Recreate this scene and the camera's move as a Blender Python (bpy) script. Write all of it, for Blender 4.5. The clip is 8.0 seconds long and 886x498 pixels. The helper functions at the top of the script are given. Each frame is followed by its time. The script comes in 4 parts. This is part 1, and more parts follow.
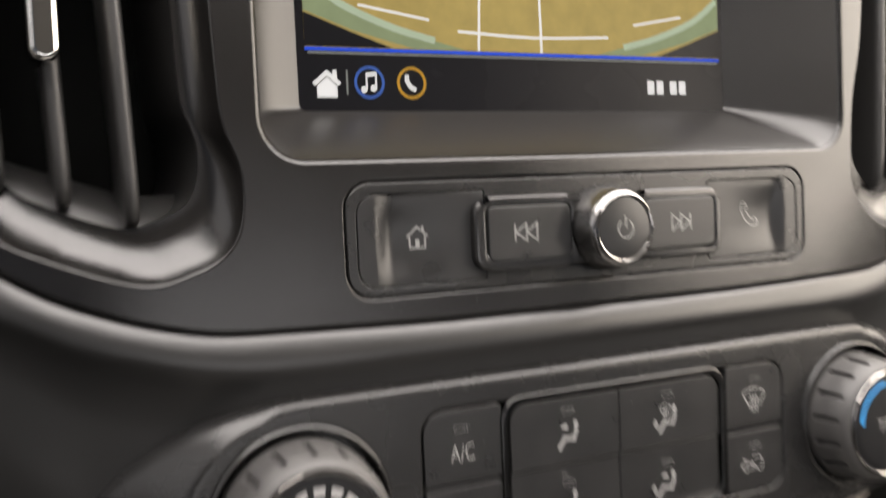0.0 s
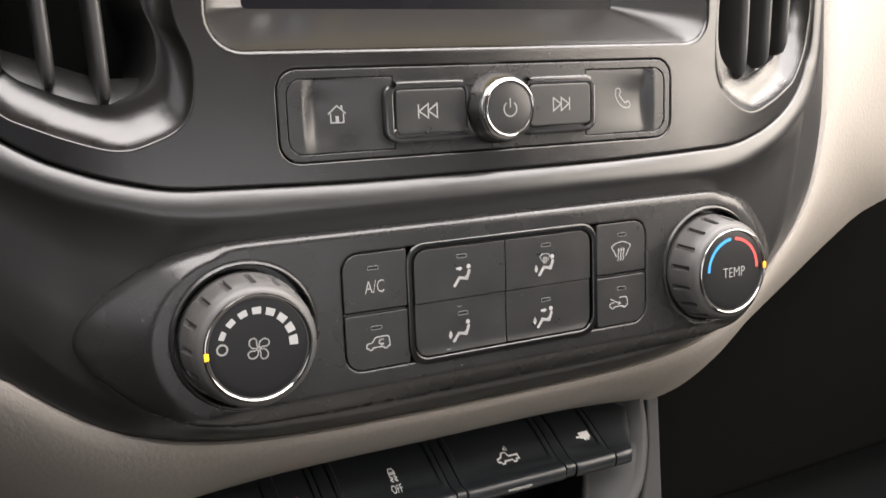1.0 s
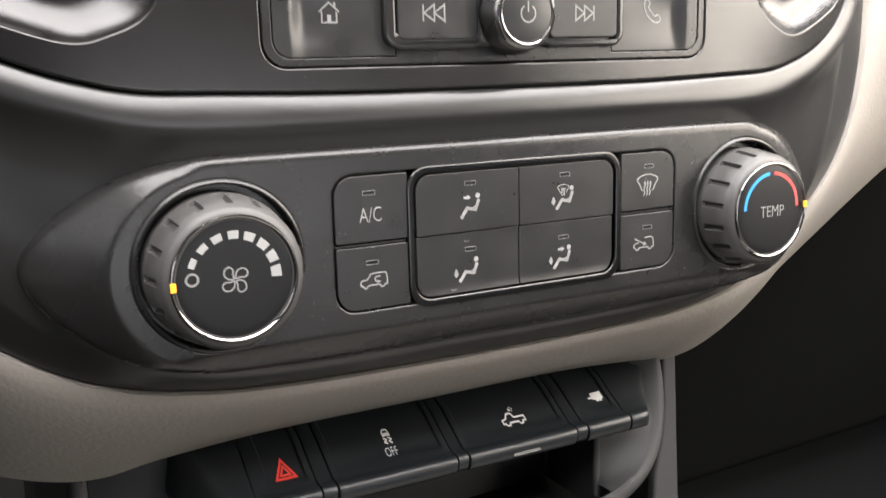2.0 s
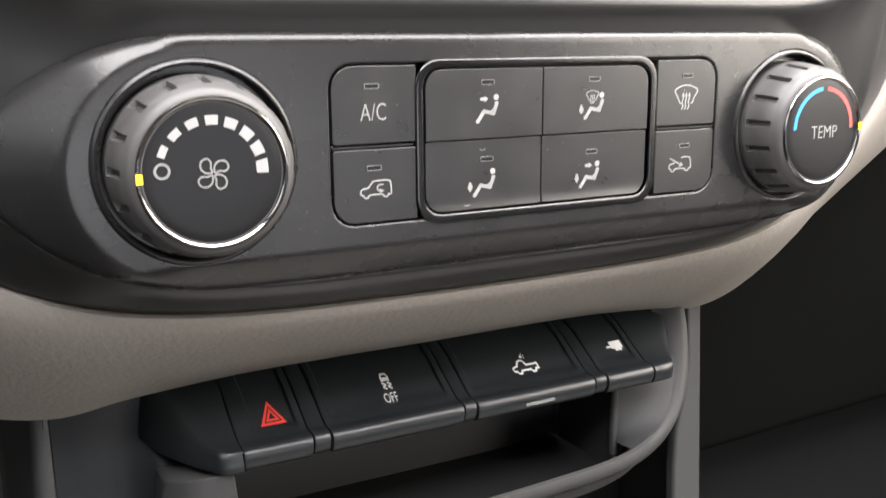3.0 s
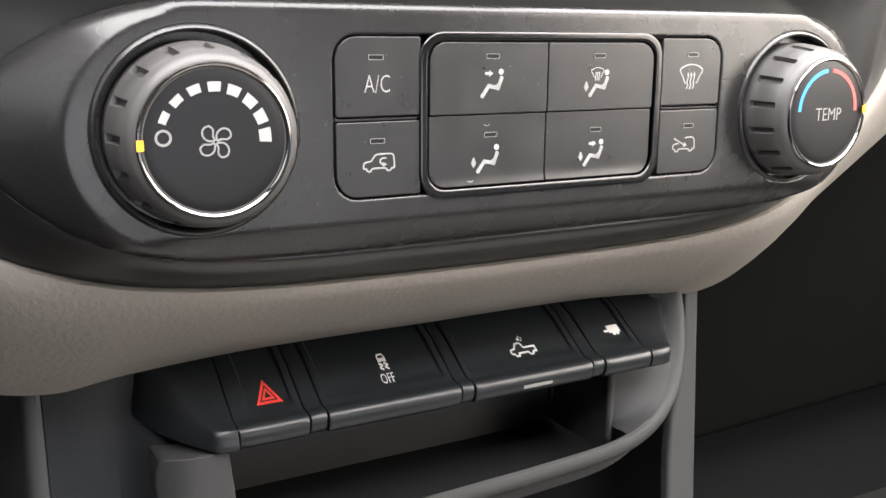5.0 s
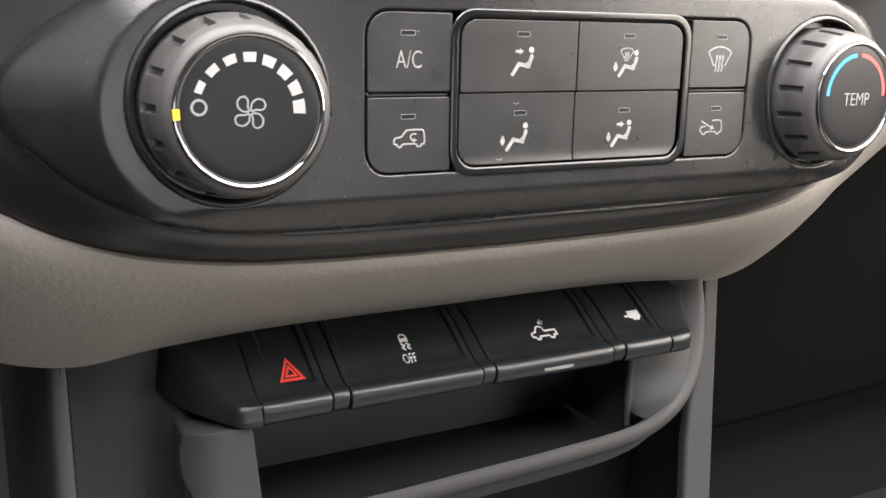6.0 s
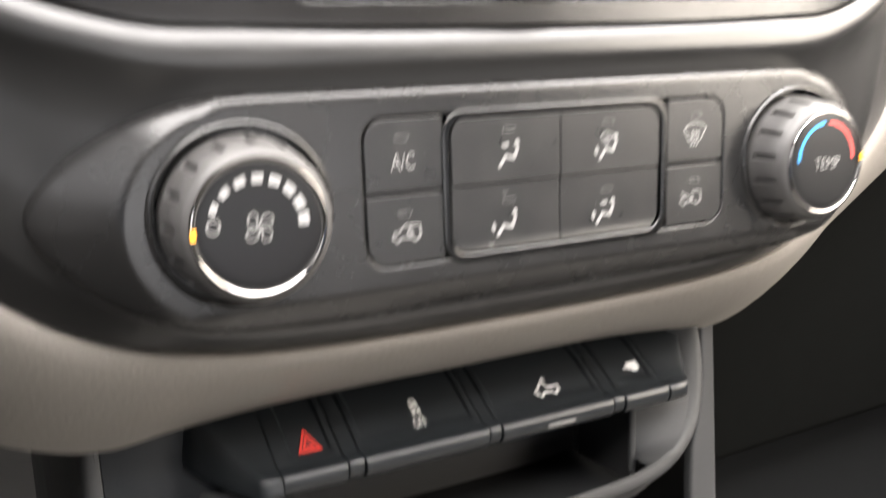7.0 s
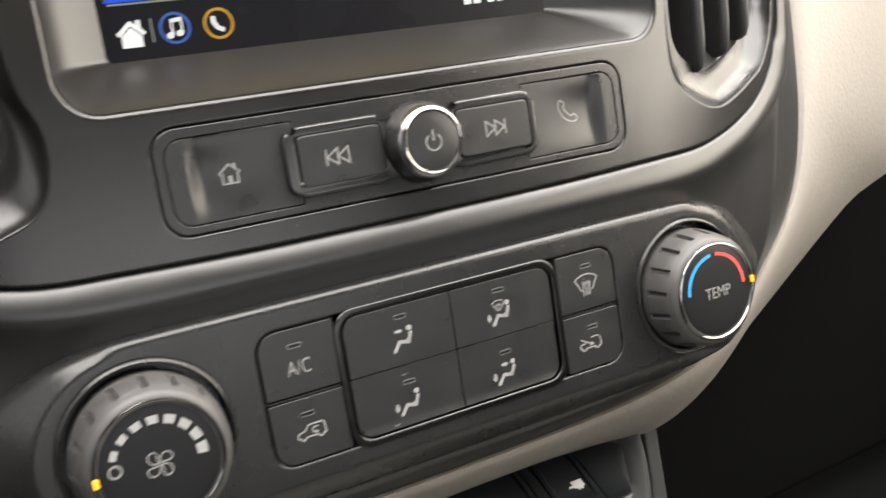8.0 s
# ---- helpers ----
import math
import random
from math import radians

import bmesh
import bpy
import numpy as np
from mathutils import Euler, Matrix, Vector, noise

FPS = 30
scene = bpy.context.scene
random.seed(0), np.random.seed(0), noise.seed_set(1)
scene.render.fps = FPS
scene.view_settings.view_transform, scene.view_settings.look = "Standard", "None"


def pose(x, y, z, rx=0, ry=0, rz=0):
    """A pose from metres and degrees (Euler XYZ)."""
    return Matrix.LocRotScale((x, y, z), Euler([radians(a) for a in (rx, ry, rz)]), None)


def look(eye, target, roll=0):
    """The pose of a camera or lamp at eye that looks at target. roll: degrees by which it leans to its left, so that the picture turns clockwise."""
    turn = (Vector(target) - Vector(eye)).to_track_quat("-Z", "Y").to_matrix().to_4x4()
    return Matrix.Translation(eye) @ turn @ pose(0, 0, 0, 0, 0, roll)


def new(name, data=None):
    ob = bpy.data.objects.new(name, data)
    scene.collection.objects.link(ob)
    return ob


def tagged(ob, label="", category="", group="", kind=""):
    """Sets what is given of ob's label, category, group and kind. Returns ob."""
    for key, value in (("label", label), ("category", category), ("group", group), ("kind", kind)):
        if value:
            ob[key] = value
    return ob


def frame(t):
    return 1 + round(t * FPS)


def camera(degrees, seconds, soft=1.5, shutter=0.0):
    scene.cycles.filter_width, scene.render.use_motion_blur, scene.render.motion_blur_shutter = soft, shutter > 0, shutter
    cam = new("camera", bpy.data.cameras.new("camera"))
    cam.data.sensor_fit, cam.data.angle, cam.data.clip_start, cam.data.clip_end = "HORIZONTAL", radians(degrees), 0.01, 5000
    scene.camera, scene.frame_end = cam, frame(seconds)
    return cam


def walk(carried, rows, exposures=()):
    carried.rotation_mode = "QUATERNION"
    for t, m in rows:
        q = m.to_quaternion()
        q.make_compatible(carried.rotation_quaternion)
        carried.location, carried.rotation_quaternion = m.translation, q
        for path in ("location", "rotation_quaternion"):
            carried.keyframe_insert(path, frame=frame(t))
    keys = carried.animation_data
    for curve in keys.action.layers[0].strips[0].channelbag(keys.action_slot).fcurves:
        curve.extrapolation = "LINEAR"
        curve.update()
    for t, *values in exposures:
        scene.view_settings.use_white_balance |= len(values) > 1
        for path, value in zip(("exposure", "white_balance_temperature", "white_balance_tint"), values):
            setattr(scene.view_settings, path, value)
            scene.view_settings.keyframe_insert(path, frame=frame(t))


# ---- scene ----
# All parts of the dashboard are given in millimetres in the frame of the climate panel:
# x to the passenger, y into the dash, z up along the panel, which leans back by 25 degrees.
DASH = pose(0, 0, 0.50, -25, 0, 0)

cam = camera(49.55, 8.0, soft=1.5, shutter=0.6)
PATH = [
    (0, (-0.18813, -0.25445, 0.08960), (-0.01052, 0.10332, 0.06830), -2.58),
    (0.2, (-0.19436, -0.28675, 0.08978), (-0.02487, 0.07320, 0.04748), -2.13),
    (0.5, (-0.20513, -0.30930, 0.07762), (-0.02447, 0.04351, 0.02387), -1.91),
    (1, (-0.19825, -0.33093, 0.08740), (-0.01814, 0.01982, 0.02004), -2.20),
    (1.2, (-0.19904, -0.32235, 0.08151), (-0.01739, 0.02707, 0.01146), -2.00),
    (2.3, (-0.17911, -0.27877, 0.05386), (0.00476, 0.06782, -0.02401), -1.35),
    (2.5, (-0.17746, -0.27128, 0.04712), (0.00598, 0.07528, -0.03192), -1.04),
    (3, (-0.17136, -0.25342, 0.03141), (0.01296, 0.09165, -0.05193), -0.47),
    (3.5, (-0.17201, -0.24968, 0.02790), (0.01473, 0.09352, -0.05778), -0.19),
    (4, (-0.17252, -0.24919, 0.02661), (0.01546, 0.09317, -0.05972), 0.09),
    (5.5, (-0.17629, -0.24856, 0.02444), (0.01155, 0.09384, -0.06206), 0.67),
    (6, (-0.18001, -0.24761, 0.02047), (0.00547, 0.09560, -0.06786), 1.09),
    (6.5, (-0.18500, -0.24854, 0.01986), (-0.00199, 0.09578, -0.06930), 1.11),
    (6.8, (-0.18786, -0.25487, 0.02694), (-0.00808, 0.09155, -0.06071), -0.06),
    (7, (-0.18396, -0.26541, 0.04533), (-0.00265, 0.08192, -0.03525), -1.82),
    (7.2, (-0.18295, -0.27891, 0.06291), (-0.00419, 0.07096, -0.01226), -3.94),
    (7.5, (-0.17718, -0.29634, 0.08347), (0.00045, 0.05615, 0.01864), -6.68),
    (8, (-0.14955, -0.29558, 0.09275), (0.02933, 0.05653, 0.02932), -8.96),
]
EXPOSURES = [(0.0, -0.87, 6650, 13), (0.4, -0.6, 6550, 14), (1.2, -0.35, 6500, 13), (2.5, -0.13, 6350, 12), (3.5, 0.24, 6300, 13), (4.2, 0.2, 6300, 13), (5.5, 0.14, 6350, 13), (6.5, 0.05, 6350, 12), (7.0, 0.35, 6500, 12), (7.5, 0.0, 6550, 11), (8.0, -0.5, 6550, 10)]
walk(cam, [(t, DASH @ look(eye, target, roll)) for t, eye, target, roll in PATH], EXPOSURES)

# ---- light ----
world = bpy.data.worlds.new("sky")
scene.world = world
world.use_nodes = True
sky = world.node_tree.nodes.new("ShaderNodeTexSky")
sky.sky_type, sky.sun_disc = "NISHITA", False
sky.sun_elevation, sky.sun_rotation = radians(40), radians(150)
world.node_tree.links.new(sky.outputs[0], world.node_tree.nodes["Background"].inputs[0])
world.node_tree.nodes["Background"].inputs[1].default_value = 0.06

sun = new("sun", bpy.data.lights.new("sun", "SUN"))
sun.data.energy, sun.data.angle, sun.data.color = 1.0, radians(12), (1.0, 0.95, 0.88)
sun.matrix_world = look((2.0, 1.5, 4.0), (0, 0, 0.6))


def window_light(name, eye, target, wide, high, watts, colour):
    """Daylight that enters by one window."""
    lamp = new(name, bpy.data.lights.new(name, "AREA"))
    lamp.data.shape, lamp.data.size, lamp.data.size_y = "RECTANGLE", wide, high
    lamp.data.energy, lamp.data.color = watts, colour
    lamp.matrix_world = look(eye, target)


window_light("windscreen_daylight", (0.10, 0.15, 1.01), (0.10, 0.15 - 0.414, 1.01 - 0.91), 1.08, 1.16, 88.0, (1.0, 0.96, 0.92))
window_light("driver_window_daylight", (-0.71, -0.06, 0.92), (0.0, 0.0, 0.62), 0.55, 0.42, 2.0, (1.0, 0.97, 0.94))
window_light("passenger_window_daylight", (0.71, -0.22, 0.92), (0.0, -0.10, 0.60), 0.90, 0.42, 20.0, (1.0, 0.91, 0.78))
window_light("rear_window_daylight", (0.0, -1.46, 0.98), (0.0, 0.0, 0.5), 1.10, 0.36, 5.5, (1.0, 0.98, 0.96))


# ---- materials ----
def material(name, colour, rough=0.5, metal=0.0, grain_size=900.0, blotch=0.08, bump=0.0, emit=0.0, patch=26.0, wear=0.09, sheen=0.5):
    """A surface with fine grain and broad blotches in colour and gloss, at real size."""
    m = bpy.data.materials.new(name)
    m.use_nodes = True
    tree = m.node_tree
    shader = tree.nodes["Principled BSDF"]
    shader.inputs["Metallic"].default_value = metal
    shader.inputs["Specular IOR Level"].default_value = sheen
    if emit:
        shader.inputs["Emission Color"].default_value = (*colour, 1)
        shader.inputs["Emission Strength"].default_value = emit
    where = tree.nodes.new("ShaderNodeTexCoord")
    fine, broad = tree.nodes.new("ShaderNodeTexNoise"), tree.nodes.new("ShaderNodeTexNoise")
    fine.inputs["Scale"].default_value, fine.inputs["Detail"].default_value = grain_size, 3
    broad.inputs["Scale"].default_value, broad.inputs["Detail"].default_value = patch, 4
    for n in (fine, broad):
        tree.links.new(where.outputs["Object"], n.inputs["Vector"])
    mix = tree.nodes.new("ShaderNodeMix")
    mix.data_type = "RGBA"
    mix.inputs["A"].default_value = (*[c * (1 - blotch) for c in colour], 1)
    mix.inputs["B"].default_value = (*[min(1, c * (1 + blotch)) for c in colour], 1)
    add = tree.nodes.new("ShaderNodeMath")
    add.operation = "MULTIPLY_ADD"
    add.inputs[1].default_value = 0.5
    tree.links.new(fine.outputs["Fac"], add.inputs[0])
    half = tree.nodes.new("ShaderNodeMath")
    half.operation = "MULTIPLY"
    half.inputs[1].default_value = 0.5
    tree.links.new(broad.outputs["Fac"], half.inputs[0])
    tree.links.new(half.outputs[0], add.inputs[2])
    tree.links.new(add.outputs[0], mix.inputs["Factor"])
    if emit:
        shader.inputs["Base Color"].default_value = (0.006, 0.006, 0.007, 1)
        tree.links.new(mix.outputs["Result"], shader.inputs["Emission Color"])
    else:
        tree.links.new(mix.outputs["Result"], shader.inputs["Base Color"])
    gloss = tree.nodes.new("ShaderNodeMapRange")
    gloss.inputs["To Min"].default_value, gloss.inputs["To Max"].default_value = max(0.02, rough - wear), rough + wear
    tree.links.new(broad.outputs["Fac"], gloss.inputs["Value"])
    tree.links.new(gloss.outputs[0], shader.inputs["Roughness"])
    if bump:
        relief = tree.nodes.new("ShaderNodeBump")
        relief.inputs["Strength"].default_value, relief.inputs["Distance"].default_value = bump, 0.0004
        tree.links.new(fine.outputs["Fac"], relief.inputs["Height"])
        tree.links.new(relief.outputs[0], shader.inputs["Normal"])
    return m


BEZEL = material("satin charcoal plastic", (0.0058, 0.0053, 0.0050), 0.22, bump=0.10, grain_size=2600)
TRIM = material("satin graphite plastic", (0.0125, 0.0124, 0.0123), 0.31, bump=0.08, grain_size=2600)
PANEL = material("smooth charcoal plastic", (0.0094, 0.0092, 0.0091), 0.27, bump=0.08, grain_size=2600, patch=60.0, blotch=0.16, wear=0.11)
KEY = material("matt charcoal key plastic", (0.0104, 0.0103, 0.0104), 0.32, bump=0.10, grain_size=3000, patch=95.0, blotch=0.30, wear=0.14)
GLOSS = material("glossy charcoal plastic", (0.013, 0.0127, 0.0124), 0.17, wear=0.04)
RUBBER = material("grey soft-touch knob rubber", (0.038, 0.0365, 0.0355), 0.48, bump=0.10, grain_size=3000)
DIAL = material("black dial plastic", (0.007, 0.007, 0.0075), 0.38)
DIAL.node_tree.nodes["Principled BSDF"].inputs["IOR"].default_value = 1.27
for satin in (PANEL, KEY):
    satin.node_tree.nodes["Principled BSDF"].inputs["IOR"].default_value = 1.43
LAMP_WHITE = material("bright white print", (0.55, 0.55, 0.54), 0.5, blotch=0.02)
LINER = material("dark grey-brown matt moulded plastic", (0.0125, 0.0115, 0.0106), 0.32, bump=0.10, grain_size=2200)
BLACK = material("black moulded plastic", (0.0080, 0.0096, 0.0110), 0.36, bump=0.10, grain_size=2200, sheen=0.42)
PIT = material("dark recess plastic", (0.014, 0.014, 0.014), 0.6)
# Paled well up so the unseen floor throws fill light onto the dash.
CARPET = material("pale bounce carpet", (0.26, 0.252, 0.238), 0.95, bump=0.6, grain_size=700)
CONSOLE = material("dark slate console plastic", (0.030, 0.0308, 0.0315), 0.54, bump=0.12, grain_size=1500)
VENT_PLASTIC = material("dark grey vent plastic", (0.0155, 0.015, 0.0145), 0.40, bump=0.1, grain_size=2200)
CHROME = material("bright chrome", (0.66, 0.65, 0.63), 0.08, metal=1.0, blotch=0.02)
RING = material("dial chrome", (0.27, 0.262, 0.255), 0.10, metal=1.0, blotch=0.02)
SMOKED = material("smoked chrome", (0.25, 0.245, 0.24), 0.24, metal=1.0, blotch=0.02)
SMOKED_DARK = material("dark smoked chrome", (0.045, 0.0445, 0.044), 0.21, metal=1.0, blotch=0.04)
LEATHER = material("taupe grained vinyl", (0.190, 0.174, 0.155), 0.52, bump=0.75, grain_size=480, blotch=0.10)
# Pale tone of the scuffs, also painted as glint round the lamp slots.
EDGE = material("pale scuff and slot glint", (0.115, 0.115, 0.113), 0.3)
WHITE = material("white print", (0.21, 0.21, 0.207), 0.5, blotch=0.02)
SILVER_INK = material("pale grey print", (0.145, 0.145, 0.141), 0.5, blotch=0.03)
PALE_INK = material("grey-white print", (0.185, 0.185, 0.181), 0.5, blotch=0.03)
RED = material("red print", (0.50, 0.036, 0.026), 0.45)
HOT = material("red scale print", (0.48, 0.045, 0.04), 0.45)
COLD = material("blue scale print", (0.012, 0.20, 0.46), 0.45)
AMBER = material("amber pointer", (0.95, 0.38, 0.012), 0.35)
SCREEN = material("black display glass", (0.005, 0.005, 0.006), 0.26)
SCREEN.node_tree.nodes["Principled BSDF"].inputs["IOR"].default_value = 1.16
# Shade under the pad and deep in the vents is put into this colour.
GLOVE = material("shade-darkened grained plastic", (0.0034, 0.0036, 0.0034), 0.8, bump=0.3, grain_size=1500, sheen=0.12)
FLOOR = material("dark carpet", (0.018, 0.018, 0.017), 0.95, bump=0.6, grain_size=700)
LINING = material("grey headliner cloth", (0.13, 0.125, 0.117), 0.9, bump=0.4, grain_size=700)
DOOR = material("taupe door trim", (0.095, 0.092, 0.088), 0.7, bump=0.3, grain_size=700)
GLOW_WHITE = material("lit white pixels", (0.95, 0.95, 0.92), 0.4, emit=1.6, blotch=0.01)
GLOW_BLUE = material("lit blue pixels", (0.06, 0.17, 0.62), 0.4, emit=1.1, blotch=0.01)
GLOW_GOLD = material("lit gold pixels", (0.80, 0.42, 0.03), 0.4, emit=1.1, blotch=0.01)
GLOW_RULE = material("lit blue rule pixels", (0.01, 0.09, 0.85), 0.4, emit=1.5, blotch=0.01)
GLOW_GROUND = material("lit brown pixels", (0.40, 0.30, 0.085), 0.4, emit=1.75, blotch=0.35, grain_size=160)
GLOW_BUMPER = material("lit grey-green pixels", (0.27, 0.33, 0.17), 0.4, emit=1.5, blotch=0.3, grain_size=120)
GLOW_PALE = material("lit pale green pixels", (0.55, 0.66, 0.46), 0.4, emit=1.3, blotch=0.15, grain_size=120)
GLOW_GREY = material("lit grey pixels", (0.40, 0.42, 0.37), 0.4, emit=1.0, blotch=0.01)
SLATE = material("near-black slate plastic", (0.0160, 0.0178, 0.0198), 0.6, bump=0.2, grain_size=1500)
TRAY = material("black satin tray plastic", (0.030, 0.0304, 0.0308), 0.58, bump=0.12, grain_size=1500, sheen=0.25)
RUBBER_MAT = material("black rubber", (0.011, 0.0115, 0.012), 0.85, bump=0.3, grain_size=1500)
SLATE.node_tree.nodes["Principled BSDF"].inputs["IOR"].default_value = 1.25
CONSOLE.node_tree.nodes["Principled BSDF"].inputs["IOR"].default_value = 1.42
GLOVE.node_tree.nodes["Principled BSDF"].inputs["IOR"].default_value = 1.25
for soft_black in (FLOOR, RUBBER_MAT, GLOW_WHITE, GLOW_BLUE, GLOW_GOLD, GLOW_RULE, GLOW_GROUND, GLOW_BUMPER, GLOW_PALE, GLOW_GREY):
    soft_black.node_tree.nodes["Principled BSDF"].inputs["IOR"].default_value = 1.12


# ---- shaping ----
MM = 0.001


def part(name, bm, mat, parent=None, label=""):
    """Links a bmesh, in panel metres, as one smooth mesh object under a thing or a part."""
    bmesh.ops.recalc_face_normals(bm, faces=bm.faces)
    data = bpy.data.meshes.new(name)
    bm.to_mesh(data)
    bm.free()
    for f in data.polygons:
        f.use_smooth = True
    data.materials.append(mat)
    data.set_sharp_from_angle(angle=radians(38))
    ob = new(name, data)
    if parent is None:
        ob.matrix_basis = DASH
    else:
        ob.parent = parent
        whole = Matrix.Identity(4)
        while parent:
            whole = Matrix.Translation(parent.get("base", (0, 0, 0))) @ whole if parent.type == "EMPTY" else whole
            parent = parent.parent
        ob.matrix_basis = whole.inverted() if ob.parent.type == "EMPTY" else Matrix.Identity(4)
    return tagged(ob, label)


def thing(name, x, y, z, label, category, group="", kind=""):
    """An Empty at a place of the panel, given in millimetres, that carries parts."""
    ob = new(name)
    ob.empty_display_size = 0.01
    ob.matrix_basis = DASH @ Matrix.Translation((x * MM, y * MM, z * MM))
    ob["base"] = (x * MM, y * MM, z * MM)
    return tagged(ob, label, category, group, kind)


def curve(points, steps=6, closed=False):
    """A smooth line through points of any dimension."""
    p = [np.array(q, float) for q in points]
    n, out = len(p), []
    for i in range(n if closed else n - 1):
        if closed:
            a, b, c, d = p[i - 1], p[i], p[(i + 1) % n], p[(i + 2) % n]
        else:
            b, c = p[i], p[i + 1]
            a = p[i - 1] if i else 2 * b - c
            d = p[i + 2] if i + 2 < n else 2 * c - b
        for k in range(steps):
            t = k / steps
            out.append(0.5 * (2 * b + (c - a) * t + (2 * a - 5 * b + 4 * c - d) * t * t + (3 * b - a - 3 * c + d) * t**3))
    if not closed:
        out.append(p[-1])
    return out


def box_line(x0, z0, x1, z1, r, steps=5):
    """A closed rectangle with rounded corners: r is one radius, or four from the lower left on, anticlockwise."""
    r = [r] * 4 if isinstance(r, (int, float)) else r
    out = []
    for (cx, cz, a), q in zip(((x0, z0, 180), (x1, z0, 270), (x1, z1, 0), (x0, z1, 90)), r):
        mx, mz = cx + (q if cx == x0 else -q), cz + (q if cz == z0 else -q)
        for k in range(steps + 1 if q > 0 else 1):
            w = radians(a + 90 * k / steps)
            out.append((mx + q * math.cos(w), mz + q * math.sin(w)))
    return out


def ring_line(x, z, r, steps=48):
    return [(x + r * math.cos(2 * math.pi * k / steps), z + r * math.sin(2 * math.pi * k / steps)) for k in range(steps)]


def mirrored(half):
    """A line from the middle to one side, made whole across x = 0, from left to right."""
    return [(-p[0], *p[1:]) for p in half[:0:-1]] + list(half)


def area(loop):
    return 0.5 * sum(a[0] * b[1] - b[0] * a[1] for a, b in zip(loop, loop[1:] + loop[:1]))


def moved(loop, d):
    """A closed line moved to its right by d: outwards for an anticlockwise one."""
    out, n = [], len(loop)
    for i in range(n):
        a, b, c = (np.array(loop[(i + k) % n], float) for k in (-1, 0, 1))
        e, f = (b - a) / (np.linalg.norm(b - a) + 1e-9), (c - b) / (np.linalg.norm(c - b) + 1e-9)
        g = np.array((e[1] + f[1], -e[0] - f[0]))
        g /= max(np.linalg.norm(g), 1e-6)
        out.append(tuple(b + g * d / max(0.5, g @ (e[1], -e[0]))))
    return out


def plate(outline, holes=(), face=lambda x, z: 0.0, r=1.0, depth=5.0, cuts=(), lines=(), hole_r=None):
    """A plate in the xz plane with rounded edges and holes; face gives its front's y. cuts, lines: x and z at which the front may bend; hole_r: an edge radius for each hole."""
    bm = bmesh.new()
    outline = list(outline) if area(list(outline)) > 0 else list(outline)[::-1]
    loops = [outline] + [list(h) if area(list(h)) < 0 else list(h)[::-1] for h in holes]
    radii = [r] + (list(hole_r) if hole_r else [r] * len(holes))
    edges, inner = [], []
    for loop, q in zip(loops, radii):
        line = moved(loop, -1.4 * q)
        inner.append((np.array(line), np.roll(np.array(line), -1, 0)))
        vs = [bm.verts.new((x, 0, z)) for x, z in line]
        edges += [bm.edges.new((a, b)) for a, b in zip(vs, vs[1:] + vs[:1])]
    bmesh.ops.triangle_fill(bm, use_beauty=True, edges=edges, normal=(0, -1, 0))
    for x in cuts:
        bmesh.ops.bisect_plane(bm, geom=bm.verts[:] + bm.edges[:] + bm.faces[:], plane_co=(x, 0, 0), plane_no=(1, 0, 0))
    for z in lines:
        bmesh.ops.bisect_plane(bm, geom=bm.verts[:] + bm.edges[:] + bm.faces[:], plane_co=(0, 0, z), plane_no=(0, 0, 1))

    def radius_at(co):
        if not hole_r:
            return r
        p, best = np.array((co.x, co.z)), []
        for a, b in inner:
            t = np.clip(((p - a) * (b - a)).sum(1) / (((b - a) ** 2).sum(1) + 1e-9), 0, 1)[:, None]
            best.append(np.linalg.norm(a + t * (b - a) - p, axis=1).min())
        return radii[int(np.argmin(best))]

    rim = [e for e in bm.edges if len(e.link_faces) == 1]
    out = {}
    for e in rim:
        a, b = (v.co for v in e.verts)
        side = Vector((b.z - a.z, 0, a.x - b.x)).normalized()
        mid = e.link_faces[0].calc_center_median() - (a + b) / 2
        side = -side if side.dot(mid) > 0 else side
        for v in e.verts:
            out.setdefault(v, []).append(side)
    rings = {}
    for v, some in out.items():
        g = sum(some, Vector()).normalized()
        g, q = g / max(0.5, g.dot(some[0])), radius_at(v.co)
        steps = [(0.4 * q, 0.0)] + [(0.4 * q + q * math.sin(radians(a)), q * (1 - math.cos(radians(a)))) for a in (22, 45, 68, 90)] + [(1.4 * q, max(depth, 1.1 * q))]
        rings[v] = [v] + [bm.verts.new((v.co.x + g.x * d, dy, v.co.z + g.z * d)) for d, dy in steps]
    for e in rim:
        p, q = (rings[v] for v in e.verts)
        for k in range(6):
            bm.faces.new((p[k], q[k], q[k + 1], p[k + 1]))
    for v in bm.verts:
        v.co = Vector((v.co.x, v.co.y + face(v.co.x, v.co.z), v.co.z)) * MM
    return bm


def loft(rows, closed=False, bm=None, caps=False):
    """A smooth sheet through rows of points, in millimetres."""
    bm = bm or bmesh.new()
    grid = [[bm.verts.new(Vector(p) * MM) for p in row] for row in rows]
    for a, b in zip(grid, grid[1:]):
        for i in range(len(a) if closed else len(a) - 1):
            j = (i + 1) % len(a)
            bm.faces.new((a[i], a[j], b[j], b[i]))
    if caps:
        bm.faces.new(grid[0])
        bm.faces.new(grid[-1][::-1])
    return bm


